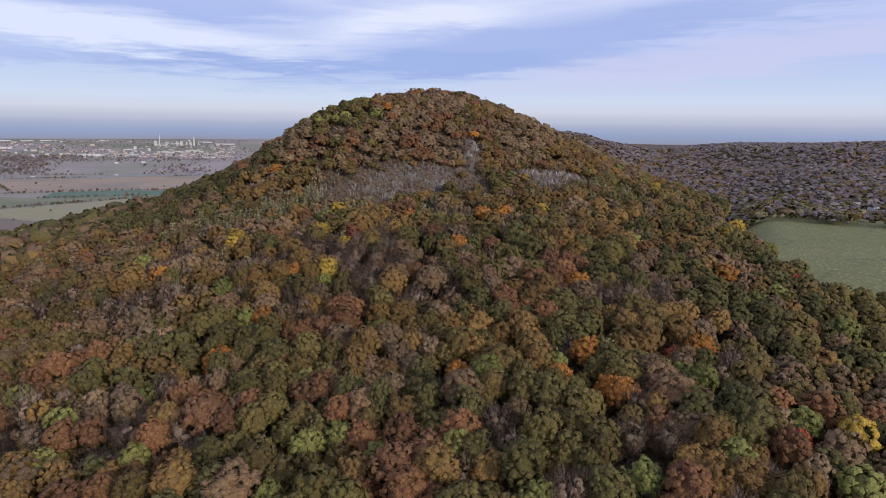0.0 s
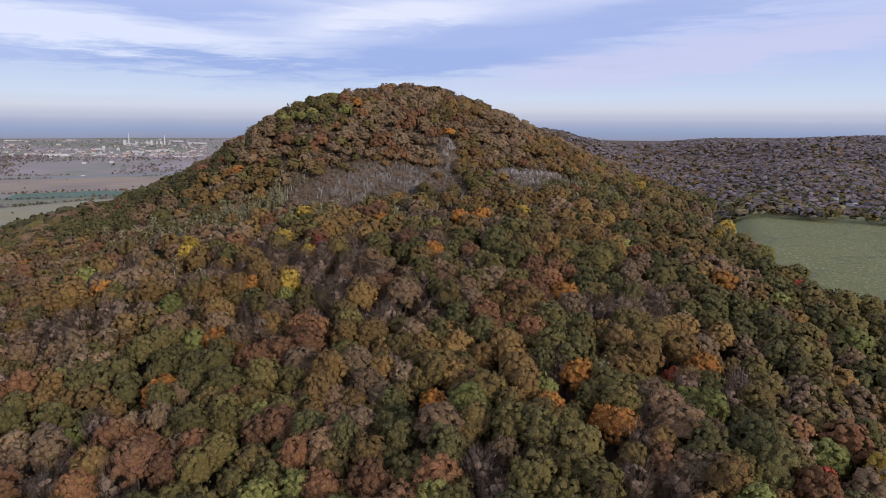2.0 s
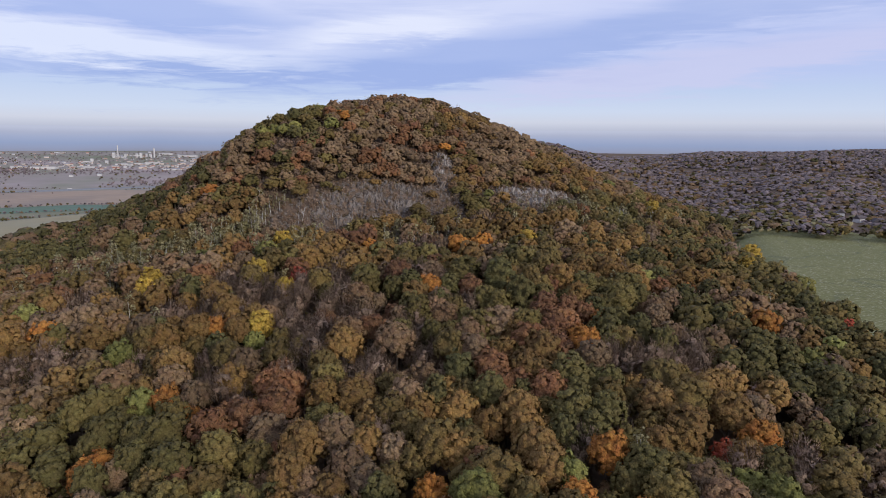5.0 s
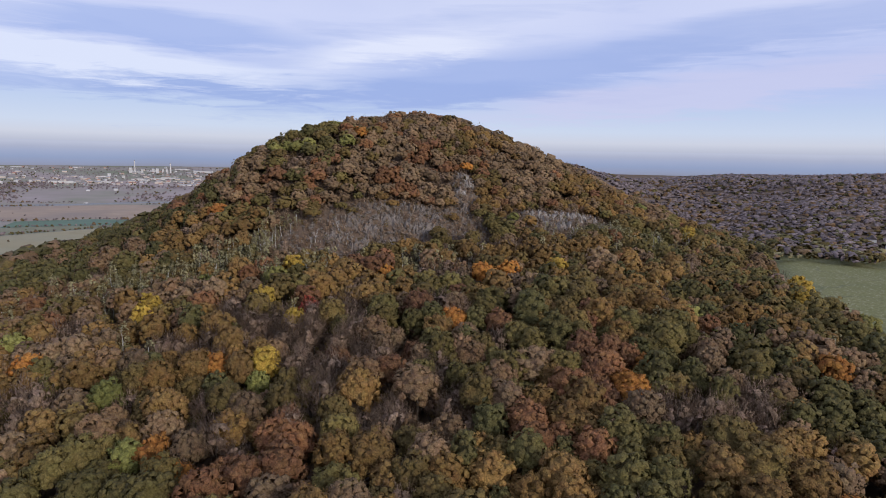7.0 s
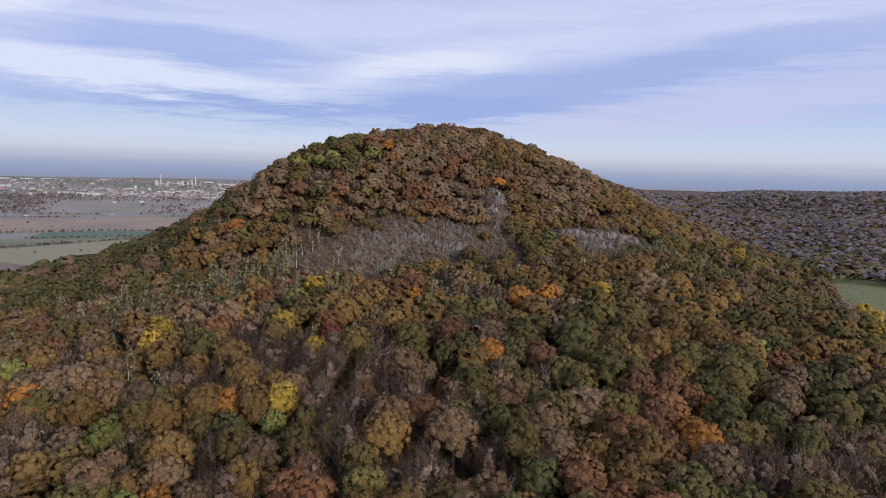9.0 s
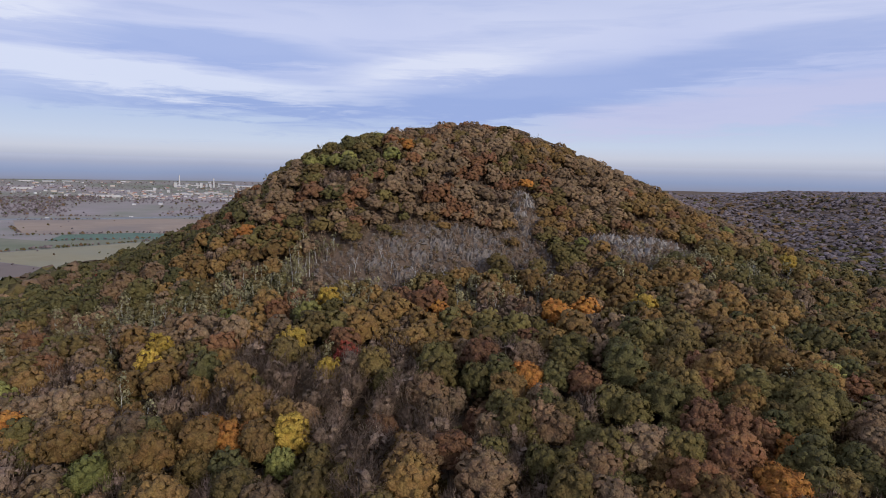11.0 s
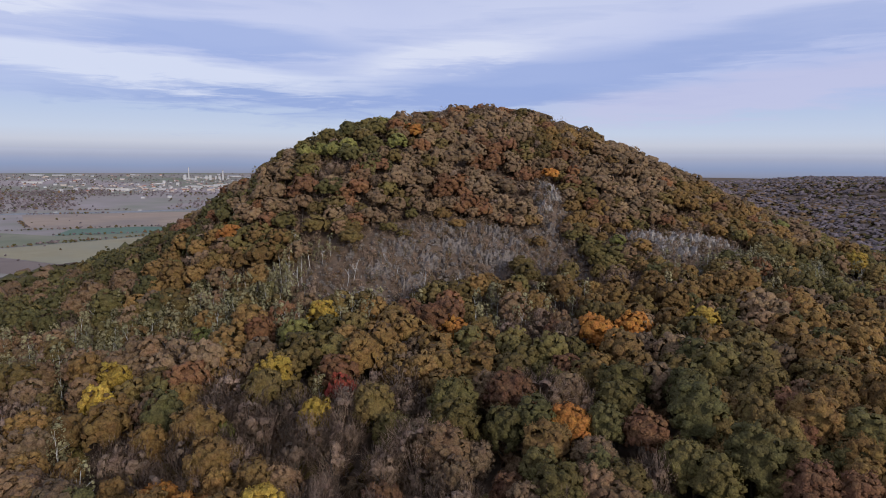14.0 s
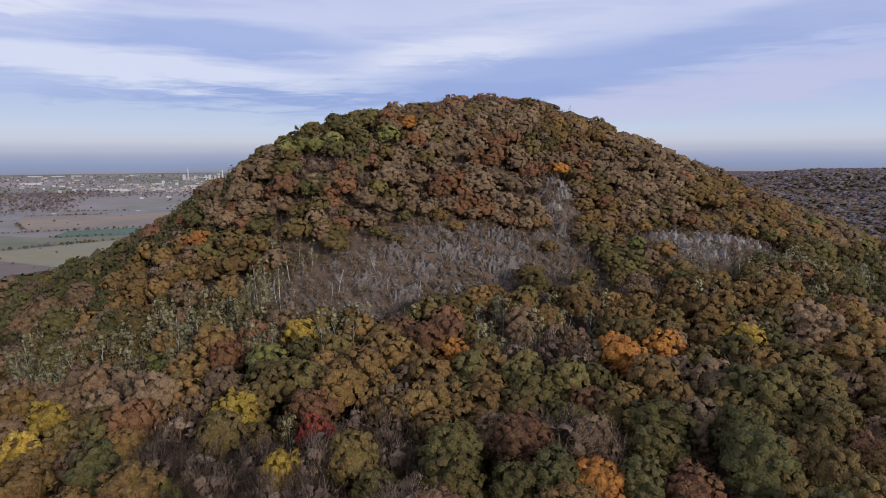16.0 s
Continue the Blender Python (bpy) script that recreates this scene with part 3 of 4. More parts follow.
def choose(rng, x, y, hill):
    """The kind of tree that grows at a place: often that of a marked neighbour."""
    if rng.uniform() < float(birch_part(x, y)) * 0.8:
        return "birch"
    d = np.hypot(MARK_XY[:, 0] - x, MARK_XY[:, 1] - y)
    close = [i for i in np.nonzero(d < 14.0)[0] if MARKS[i][2] in COMMON]
    if close and rng.uniform() < 0.6:
        w = np.exp(-d[close] / 5.0)
        return MARKS[close[rng.choice(len(close), p=w / w.sum())]][2]
    n1 = noise.noise((x * 0.018, y * 0.018, 3.0)) + 0.35 * noise.noise((x * 0.07, y * 0.07, 9.0))
    if x < -92 and y > 285 and hill < 0.8:
        kinds, w = ("dark", "brown", "green", "bare", "olive"), np.array([0.38, 0.24, 0.2, 0.1, 0.08])
    elif hill > 0.5:
        kinds, w = ("withered", "brown", "russet", "olive", "green", "bare", "dark"), np.array([0.30, 0.28, 0.1, 0.17, 0.03, 0.12, 0.0])
        if x < -35 and y > 325 and canopy_top(x, y) > 196:
            kinds, w = ("lime", "green", "birch", "olive", "brown"), np.array([0.12, 0.42, 0.12, 0.24, 0.1])
    else:
        green = np.clip(0.46 + 0.6 * n1 + 0.0026 * x, 0.06, 0.9)
        kinds = ("green", "dark", "olive", "brown", "russet", "bare", "amber", "lime", "birch")
        w = np.array([0.40 * green, 0.25 * green, 0.30, 0.40 * (1 - green), 0.14 * (1 - green), 0.12 * (1 - green) + 0.01, 0.15, 0.012, 0.02])
    return kinds[rng.choice(len(kinds), p=w / w.sum())]


def plant():
    rng = np.random.default_rng(5)
    spots, taken = [], {}

    def add(x, y, kind, size, room):
        taken.setdefault((int(x // 8), int(y // 8)), []).append((x, y, room))
        spots.append((x, y, kind, size))

    def free(x, y, gap):
        cx, cy = int(x // 8), int(y // 8)
        return all((x - a) ** 2 + (y - b) ** 2 > max(gap, r) ** 2 for i in (-1, 0, 1) for j in (-1, 0, 1) for a, b, r in taken.get((cx + i, cy + j), ()))

    for x, y, kind in MARKS:
        add(x, y, kind, rng.uniform(0.95, 1.2) * {"red": 0.82, "orange": 0.95, "birch": 0.8, "lime": 0.95}.get(kind, 1.03), 2.2 if kind == "birch" else 4.2)
    # a loose triangular grid, closer on the hill and closest among the birches
    for gap, zone in ((3.0, "birch"), (5.0, "wood"), (3.5, "hill")):
        i, k = np.meshgrid(np.arange(int(650 / (gap * 0.87))), np.arange(int(640 / gap)), indexing="ij")
        x = (-410 + (k + 0.5 * (i % 2)) * gap + rng.uniform(-0.3, 0.3, k.shape) * gap).ravel()
        y = (-120 + i * gap * 0.87 + rng.uniform(-0.3, 0.3, k.shape) * gap).ravel()
        hill, birch = hill_part(x, y), birch_part(x, y)
        keep = (on_hill(x, y) > 0.1) & (x < wood_edge(y)) & (scree_part(x, y) < 0.5)
        keep &= {"birch": birch > 0.6, "wood": (birch <= 0.6) & (hill <= 0.5), "hill": (birch <= 0.6) & (hill > 0.5)}[zone]
        sparse = (y < -10) | (y > 420) | (x < -260)
        keep &= ~sparse | (rng.uniform(size=x.shape) > 0.75)
        for a, b, h in zip(x[keep].tolist(), y[keep].tolist(), hill[keep].tolist()):
            if free(a, b, gap * 0.58):
                kind = choose(rng, a, b, h)
                add(a, b, kind, rng.uniform(0.75, 1.1) if kind == "birch" else rng.uniform(0.72, 1.12), 0.0)
    return spots


def crown_for(kind, seed, detail):
    """detail 0: close, 1: farther, 2: out of the way, 3: on the hill."""
    if kind == "bare":
        return bare_crown(seed, (1900, 420, 10, 300)[detail], (0.042, 0.085, 0.3, 0.085)[detail])
    if kind == "birch":
        return birch_crown(seed, (700, 400, 20, 320)[detail], (0.15, 0.2, 0.8, 0.2)[detail])
    shape = {"dark": (3.9, 4.9), "yellow": (3.9, 4.9), "red": (3.4, 4.4)}.get(kind, (4.3, 4.4))
    return broad_crown(seed, (1000, 110, 0, 70)[detail], (0.17, 0.25, 1.0, 0.28)[detail], (2, 1, 1, 1)[detail], *shape, lumps=(88, 62, 3, 34)[detail], core=(0.82, 0.8, 0.95, 0.78)[detail])


def make_wood():
    spots = plant()
    rng = np.random.default_rng(8)
    xs, ys = np.array([s[0] for s in spots]), np.array([s[1] for s in spots])
    hills = hill_part(xs, ys)
    deeps = 1.6 * hills
    highs = tree_height(xs, ys) / 14.0 * (1 + 0.12 * deeps)
    grounds = ground_height(xs, ys) - deeps
    is_near = (xs > -68) & (xs < 70) & (ys > 87) & (ys < 240)
    models, used = {}, set()
    for kind, (name, label, category) in SPECIES.items():
        for v in range(4):
            base = new(name)
            part_crown = new("crown", tri_mesh("crown", *(lambda c: (c[0], LEAF[kind], None, c[1]))(crown_for(kind, 31 * v + len(kind), 0))))
            white = kind == "birch"
            part_trunk = new("trunk", trunk_mesh("trunk", v, BIRCH_BARK if white else BARK, 0.15 if white else 0.26, 12.6 if white else 10.5, 7 if white else 5, 0.8 if white else 0.3))
            part_crown.parent = part_trunk.parent = base
            tagged(base, label, category, "trees of the wood")
            models[kind, v] = base
    pools, stems = {}, {False: [], True: []}
    lib = {(k, v, d): crown_for(k, 57 * v + 3 + len(k), d) for k in SPECIES for v in range(5) for d in (1, 2, 3)}
    three = np.array([[math.cos(k * 2.094), math.sin(k * 2.094), 0] for k in range(4)])
    for n, (x, y, kind, size) in enumerate(spots):
        th, at = float(highs[n]), np.array([x, y, float(grounds[n]) + rng.uniform(-1.0, 0.6)])
        wide, tall = 0.94 * size * th**0.6, size**0.7 * th * (1 - 0.06 * float(hills[n]))
        if is_near[n]:
            v = int(rng.integers(4))
            m = pose(*at, rng.uniform(-3, 3), rng.uniform(-3, 3), rng.uniform(0, 360)) @ Matrix.Diagonal((wide, wide * rng.uniform(0.85, 1.15), tall, 1))
            if (kind, v) in used:
                copy_thing(models[kind, v], m)
            else:
                models[kind, v].matrix_basis = m
                used.add((kind, v))
            continue
        # the rest of the wood, one mesh for each kind and depth
        shown = -165 < x < 155 and 88 < y < 386 and abs(x) < 0.72 * y + 10
        d = (3 if hills[n] > 0.5 else 1) if shown else 2
        a = rng.uniform(0, 6.283)
        turn = np.array([[math.cos(a), math.sin(a), 0], [-math.sin(a), math.cos(a), 0], [0, 0, 1]])
        shape, facing = lib[kind, int(rng.integers(5)), d]
        pools.setdefault((kind, d), []).append(((shape @ turn) * [wide, wide, tall] + at, facing @ turn, rng.uniform()))
        if d == 2:
            continue
        white = kind == "birch"
        h, w = (13.6 * tall, 0.15) if white else (9.0 * tall, 0.2)
        top = at + [*rng.normal(scale=1.1 if white else 0.4, size=2), h]
        for b in range(3):
            stems[white].append(np.array([at + w * three[b] - [0, 0, 1], at + w * three[b + 1] - [0, 0, 1], top]))
        if white or kind == "bare":
            for _ in range(6):
                f = rng.uniform(0.4, 0.8)
                p = at + (top - at) * f
                q = p + [*rng.normal(scale=1.0, size=2) * wide, rng.uniform(1.0, 2.8) * tall]
                for b in range(2):
                    stems[white].append(np.array([p + 0.07 * three[b], p + 0.07 * three[b + 1], q]))
    for key, base in models.items():
        if key not in used:
            for o in (*base.children, base):
                bpy.data.objects.remove(o)
    for (kind, d), trees in pools.items():
        ob = grove("woodland", trees, LEAF[kind])
        tagged(ob, "woodland crowns: " + SPECIES[kind][1], "woodland", kind="stuff")
    for white, tris in stems.items():
        ob = new("tree_stems", tri_mesh("tree_stems", np.concatenate(tris), BIRCH_BARK if white else BARK))
        tagged(ob, "white birch stems on the slope" if white else "dark stems standing in the wood", "tree trunks", kind="stuff")
    # young growth that fills the gaps under the tall trees
    low = {k: [broad_crown(91 * v + len(k), 20, 0.4, 1, 3.6, 4.4, 8.2, lumps=12) for v in range(4)] for k in ("olive", "brown", "green")}
    filled = {k: [] for k in low}
    x, y = rng.uniform(-115, 120, 1900), rng.uniform(85, 330, 1900)
    fits = (x < wood_edge(y) - 4) & (scree_part(x, y) < 0.2)
    x, y = x[fits], y[fits]
    for a, b, z, h in zip(x, y, ground_height(x, y), hill_part(x, y)):
        kind = ("olive", "brown", "green")[rng.choice(3, p=[0.36, 0.42, 0.22])]
        s = rng.uniform(0.42, 0.62) * (1 - 0.3 * h)
        shape, facing = low[kind][int(rng.integers(4))]
        filled[kind].append((shape * s + [a, b, z], facing, rng.uniform()))
    for kind, trees in filled.items():
        tagged(grove("undergrowth", trees, LEAF[kind]), "young trees and shrubs between the tall crowns", "undergrowth", kind="stuff")
    # low scrub on the stony face
    bushes = [scrub_crown(70 + v, 42, 1.1) for v in range(6)]
    x, y = rng.uniform(-100, 100, 9500), rng.uniform(270, 378, 9500)
    stony = scree_part(x, y) > 0.25
    fits = stony | ((hill_part(x, y) > 0.5) & (rng.uniform(size=x.shape) > 0.6))
    x, y, stony = x[fits], y[fits], stony[fits]
    for kind, share in (("scrub", 0), ("olive", 1), ("brown", 2)):
        out, tint = [], []
        for a, b, z, bald, r in zip(x, y, ground_height(x, y), stony, np.arange(len(x)) % 7):
            if min(2, max(0, r - 4)) != share:
                continue
            s = rng.uniform(0.1, 0.27) * (1.0 if bald else 1.5)
            t = bushes[int(rng.integers(6))] * s + [a, b, z - 0.3]
            out.append(t), tint.append(np.full(len(t), rng.uniform()))
        ob = new("scrub", tri_mesh("scrub", np.concatenate(out), LEAF[kind], np.concatenate(tint)))
        tagged(ob, "low grey-brown scrub over the stony hill face", "scrub", kind="stuff")


make_wood()


# ---- woods over the valley ----
def far_crown(seed):
    """A rough low crown for distant slopes."""
    rng = np.random.default_rng(seed)
    way = unit(rng.normal(size=(5, 3)) * [1, 1, 0.6] + [0, 0, 0.5])
    tris, nors = clumps_of(rng, way * [2.4, 2.4, 2.0], rng.uniform(1.7, 2.5, 5), way)
    return tris + [0, 0, 8.0], unit(nors + [0, 0, 0.8])


def make_far_woods():
    rng = np.random.default_rng(21)
    kinds = ("brown", "far_bare", "olive", "dark", "green", "birch", "withered")
    clumps = {k: [far_crown(9 * v + len(k)) for v in range(6)] for k in kinds}
    pools = {}
    n = 10500
    az, r = rng.uniform(8, 39, n), np.sqrt(rng.uniform(675**2, 1540**2, n))
    xs, ys = r * np.sin(np.radians(az)), r * np.cos(np.radians(az))
    zs = ground_height(xs, ys)
    for x, y, z, far, a in zip(xs.tolist(), ys.tolist(), zs.tolist(), r.tolist(), az.tolist()):
        low = max(0.0, 1 - (far - 690) / 220)
        if far < 812 and abs(a - 34.3) < 0.9 and rng.uniform() < 0.85:
            continue
        patch = noise.noise((x * 0.006, y * 0.006, 2.0)) + 0.5 * noise.noise((x * 0.02, y * 0.02, 5.0))
        warm, deep = max(0.0, patch) * 0.9, max(0.0, -patch) * 1.0
        w = np.array([0.12 + warm * 0.6, 0.7, 0.03 + warm * 0.15, 0.05 + deep * 0.5, 0.01, 0.0, 0.01]) * (1 - low) + np.array([0.06, 0.2, 0.22, 0.12, 0.22, 0.16, 0.03]) * low
        k = kinds[rng.choice(7, p=w / w.sum())]
        high = min(1.0, 1.5 * (1 - low))
        size = rng.uniform(0.7, 1.15, 3) * [1.4, 1.4, 0.95 - 0.05 * high]
        shape, facing = clumps[k][int(rng.integers(6))]
        pools.setdefault(k, []).append((shape * size + [x, y, z - 1.0 - high * (8 * size[2] - 1.6)], facing, rng.uniform()))
    for k, trees in pools.items():
        ob = grove("far_woodland", trees, LEAF[k])
        tagged(ob, "mixed autumn woods on the slopes over the valley", "woodland", kind="stuff")


make_far_woods()


# ---- rock on the hill ----
def part(name, mesh, parent, m=None):
    ob = new(name, mesh)
    ob.parent = parent
    if m is not None:
        ob.matrix_basis = m
    return ob


def column_mesh(seed, mat):
    """A broken basalt column, five or six sided, with an uneven top."""
    rng = np.random.default_rng(seed)
    k = 5 + seed % 2
    verts, faces = [], []
    for z, r in ((-0.6, 1.0), (0.55, 0.96), (1.0, 0.78)):
        for i in range(k):
            a = 2 * math.pi * i / k + rng.uniform(-0.15, 0.15)
            q = r * rng.uniform(0.85, 1.12)
            verts.append((q * math.cos(a), q * math.sin(a), z + (rng.uniform(-0.12, 0.12) if z > 0 else 0)))
    for ring in (0, 1):
        for i in range(k):
            faces.append((ring * k + i, ring * k + (i + 1) % k, ring * k + k + (i + 1) % k, ring * k + k + i))
    faces.append(tuple(2 * k + i for i in range(k)))
    me = bpy.data.meshes.new("column")
    me.from_pydata(verts, [], faces)
    me.materials.append(mat)
    return me


def slope_at(x, y):
    """The ground's normal."""
    e = 2.0
    gx = float(ground_height(x + e, y) - ground_height(x - e, y)) / (2 * e)
    gy = float(ground_height(x, y + e) - ground_height(x, y - e)) / (2 * e)
    return Vector((-gx, -gy, 1)).normalized()


def face_mesh(x, y, wide, seed, mat):
    """A broken rock face that follows the slope."""
    n = 17
    verts, faces = [], []
    z0 = float(ground_height(x, y))
    for i in range(n):
        for k in range(n):
            u, v = 2 * i / (n - 1) - 1, 2 * k / (n - 1) - 1
            dx, dy = u * wide * 1.15, v * wide * 0.75
            rough = noise.noise((dx * 0.9 + seed, dy * 0.25, 1.0)) + 0.6 * noise.noise((dx * 2.1, dy * 0.8, seed + 4.0))
            lift = 1.1 * (1 - (u * u + v * v) ** 1.2) + 1.9 * rough
            verts.append((dx + 0.4 * rough, dy - 0.5 * max(lift, 0), float(ground_height(x + dx, y + dy)) - z0 + max(lift, -1.0)))
    for i in range(n - 1):
        for k in range(n - 1):
            faces.append((i * n + k, (i + 1) * n + k, (i + 1) * n + k + 1, i * n + k + 1))
    me = bpy.data.meshes.new("face")
    me.from_pydata(verts, [], faces)
    me.materials.append(mat)
    return me


def make_rocks():
    rng = np.random.default_rng(33)
    sets = {True: [column_mesh(v, PALE_ROCK) for v in range(5)], False: [column_mesh(v, ROCK) for v in range(5)]}
    pale = [(19, 342, 2.6, 16), (20, 337, 3.0, 18), (17, 331, 2.6, 14), (-36, 289, 3.5, 16), (-41, 288, 3.0, 14), (-25, 285, 3.0, 12), (44, 326, 3.5, 22), (49, 326, 4.0, 26),
            (53, 323, 4.5, 28), (58, 326, 4.5, 28), (62, 327, 4.5, 26), (58, 321, 4.0, 20), (67, 329, 4.0, 22), (72, 330, 3.5, 16)]
    grey = [(-4, 317, 4.0, 34), (2, 317, 4.5, 40), (7, 313, 4.5, 40), (3, 306, 5.0, 38), (-3, 307, 4.5, 34), (8, 305, 4.0, 32), (-14, 314, 4.0, 24), (-10, 308, 4.5, 28), (-17, 301, 4.5, 24),
            (-25, 304, 4.0, 16), (-21, 294, 4.5, 18), (-31, 297, 4.0, 14), (19, 323, 3.5, 28), (23, 320, 3.0, 24), (15, 327, 3.0, 22), (12, 321, 3.0, 18)]
    for is_pale, places in ((True, pale), (False, grey)):
        for x, y, wide, count in places:
            z = float(ground_height(x, y))
            base = new("rock_outcrop")
            base.matrix_basis = pose(x, y, z)
            tagged(base, "pale weathered basalt ledge on the hill face" if is_pale else "grey basalt outcrop of leaning columns in scrub", "rock outcrop", "rock outcrops on the hill")
            part("face", face_mesh(x, y, wide * 0.8, int(rng.integers(999)), PALE_ROCK if is_pale else ROCK), base)
            fan = rng.uniform(-0.3, 0.3)
            for i in range(count):
                dx, dy = rng.normal(scale=wide * 0.55), rng.normal(scale=wide * 0.45)
                nrm = slope_at(x + dx, y + dy)
                aim = (nrm * 0.45 + Vector((fan + 0.45 * dx / wide + rng.normal(scale=0.3), rng.normal(scale=0.2), 0.8))).normalized()
                turn = aim.to_track_quat("Z", "Y").to_matrix().to_4x4()
                wd, ln = rng.uniform(0.18, 0.42), rng.uniform(0.5, 1.5) * (0.8 if is_pale else 1.0)
                at = Vector((dx, dy, float(ground_height(x + dx, y + dy)) - z + 0.35))
                part("column", sets[is_pale][int(rng.integers(5))], base, Matrix.Translation(at) @ turn @ pose(0, 0, 0, 0, 0, rng.uniform(0, 360)) @ Matrix.Diagonal((wd, wd * rng.uniform(0.7, 1.2), ln, 1)))
    # loose stones on the slope
    out = []
    for x, y in zip(rng.uniform(-60, 85, 4200), rng.uniform(280, 345, 4200)):
        s = float(scree_part(x, y))
        if s < 0.35:
            continue
        out.append((ICO[1] * rng.uniform(0.25, 0.95, 3) * rng.uniform(0.85, 1.15, (20, 1, 1)) + [x, y, float(ground_height(x, y)) + 0.2]).reshape(-1, 3))
    tagged(new("scree", tri_mesh("scree", np.concatenate(out), ROCK)), "loose grey stones on the steep hill face", "scree", kind="stuff")


make_rocks()


def make_dead_trees():
    """Pale leafless stems that lean about on the stony slope."""
    rng = np.random.default_rng(41)
    meshes = [trunk_mesh("trunk", 80 + v, BIRCH_BARK, 0.11, 9.0, 7, 0.8) for v in range(4)]
    spots = [(-62, 290), (-57, 288), (-52, 283), (-47, 291), (-66, 285), (-73, 292), (-55, 295), (-43, 281), (-38, 287), (-34, 279), (-29, 283), (-22, 281),
             (-78, 296), (-69, 299), (84, 320), (90, 326), (95, 331), (80, 316), (99, 334), (104, 330), (-12, 287), (-3, 290)]
    more = [(x, y) for x, y in zip(rng.uniform(-84, -8, 90), rng.uniform(268, 300, 90)) if birch_part(x, y) > 0.5 or scree_part(x, y) > 0.6]
    for x, y in spots + more[:14]:
        base = new("dead_tree")
        base.matrix_basis = pose(x, y, float(ground_height(x, y)), rng.uniform(-14, 14), rng.uniform(-14, 14), rng.uniform(0, 360)) @ Matrix.Scale(rng.uniform(0.45, 0.8), 4)
        part("trunk", meshes[int(rng.integers(4))], base)
        tagged(base, "pale leafless dead tree leaning on the stony slope", "dead tree", "dead trees on the slope")


make_dead_trees()


# ---- farmland on the plain ----
def flat_patch(name, corners, mat, label, z=0.4, category="field"):
    ob = mesh_object(name, [(x, y, z) for x, y in corners], [tuple(range(len(corners)))], mat)
    return tagged(ob, label, category, kind="structure")


SOIL = mottled("ploughed_soil", (0.19, 0.14, 0.115), (0.25, 0.19, 0.155), 0.02, c=(0.22, 0.165, 0.13), big=0.004)
STUBBLE = mottled("stubble", (0.30, 0.25, 0.145), (0.35, 0.295, 0.18), 0.02, c=(0.30, 0.27, 0.18), big=0.004)
CLAY = mottled("pale_soil", (0.35, 0.25, 0.175), (0.40, 0.295, 0.215), 0.02, c=(0.29, 0.225, 0.18), big=0.004)
CROP = mottled("winter_crop", (0.11, 0.17, 0.12), (0.15, 0.20, 0.14), 0.03, c=(0.13, 0.185, 0.12), big=0.005)
ROUGH = mottled("rough_grass", (0.21, 0.20, 0.13), (0.28, 0.25, 0.17), 0.015, c=(0.18, 0.185, 0.11), big=0.004)
TAR = mottled("old_asphalt", (0.20, 0.20, 0.21), (0.26, 0.26, 0.265), 0.1)
PLASTER = mottled("white_plaster", (0.50, 0.47, 0.45), (0.62, 0.59, 0.56), 0.05)
CREAM = mottled("cream_plaster", (0.50, 0.42, 0.35), (0.58, 0.49, 0.41), 0.05)
TILES = mottled("red_roof_tiles", (0.33, 0.15, 0.11), (0.42, 0.21, 0.15), 0.3)
DARK_ROOF = mottled("dark_roof_tiles", (0.07, 0.06, 0.06), (0.12, 0.10, 0.10), 0.5)
SLATE = mottled("grey_roofing", (0.27, 0.26, 0.27), (0.36, 0.35, 0.36), 0.3)

flat_patch("field", [(-560, 1150), (-811, 1213), (-1100, 1240), (-1150, 1400), (-934, 1385), (-774, 1315), (-500, 1420)], SOIL, "dark ploughed field on the plain")
flat_patch("field", [(-1150, 1404), (-934, 1389), (-774, 1319), (-500, 1424), (-560, 1760), (-812, 1790), (-1026, 1508), (-1240, 1470)], STUBBLE, "pale stubble field on the plain")
flat_patch("field", [(-1260, 1490), (-1030, 1530), (-820, 1815), (-600, 1800), (-640, 1860), (-822, 1865), (-1064, 1752), (-1231, 1799), (-1500, 1750)], ROUGH, "strip of rough grassland with hedges")
flat_patch("field", [(-1064, 1758), (-1115, 1909), (-953, 2005), (-700, 1990), (-660, 1880), (-822, 1869)], CROP, "bluish green winter crop field")
flat_patch("field", [(-1260, 1932), (-1544, 2330), (-1290, 2440), (-1090, 2540), (-700, 2560), (-640, 2030), (-800, 2010), (-953, 2020), (-1110, 1925)], CLAY, "pale brown bare field on the plain")
flat_patch("field", [(-1519, 2528), (-1607, 2754), (-1480, 2860), (-1290, 2760), (-1310, 2604)], CROP, "dark green field past the motorway")
flat_patch("field", [(-1290, 2640), (-1300, 2780), (-1000, 2880), (-760, 2900), (-740, 2760), (-1000, 2780)], CLAY, "pinkish bare field beside the town")


def make_road():
    line = [(-2300, 2060), (-1900, 2220), (-1614, 2345), (-1296, 2494), (-1107, 2640), (-880, 2760), (-560, 2860)]
    verts, faces = [], []
    for i, (x, y) in enumerate(line):
        a, b = Vector(line[max(i - 1, 0)]), Vector(line[min(i + 1, len(line) - 1)])
        side = Vector((-(b - a).y, (b - a).x)).normalized()
        for s, z in ((-17, 0.1), (-10, 3.2), (10, 3.2), (17, 0.1)):
            verts.append((x + side.x * s, y + side.y * s, z))
    for i in range(len(line) - 1):
        for k in range(3):
            faces.append((4 * i + k, 4 * i + k + 1, 4 * i + k + 5, 4 * i + k + 4))
    tagged(mesh_object("road", verts, faces, TAR), "grey motorway on a low embankment across the plain", "road", kind="structure")


make_road()


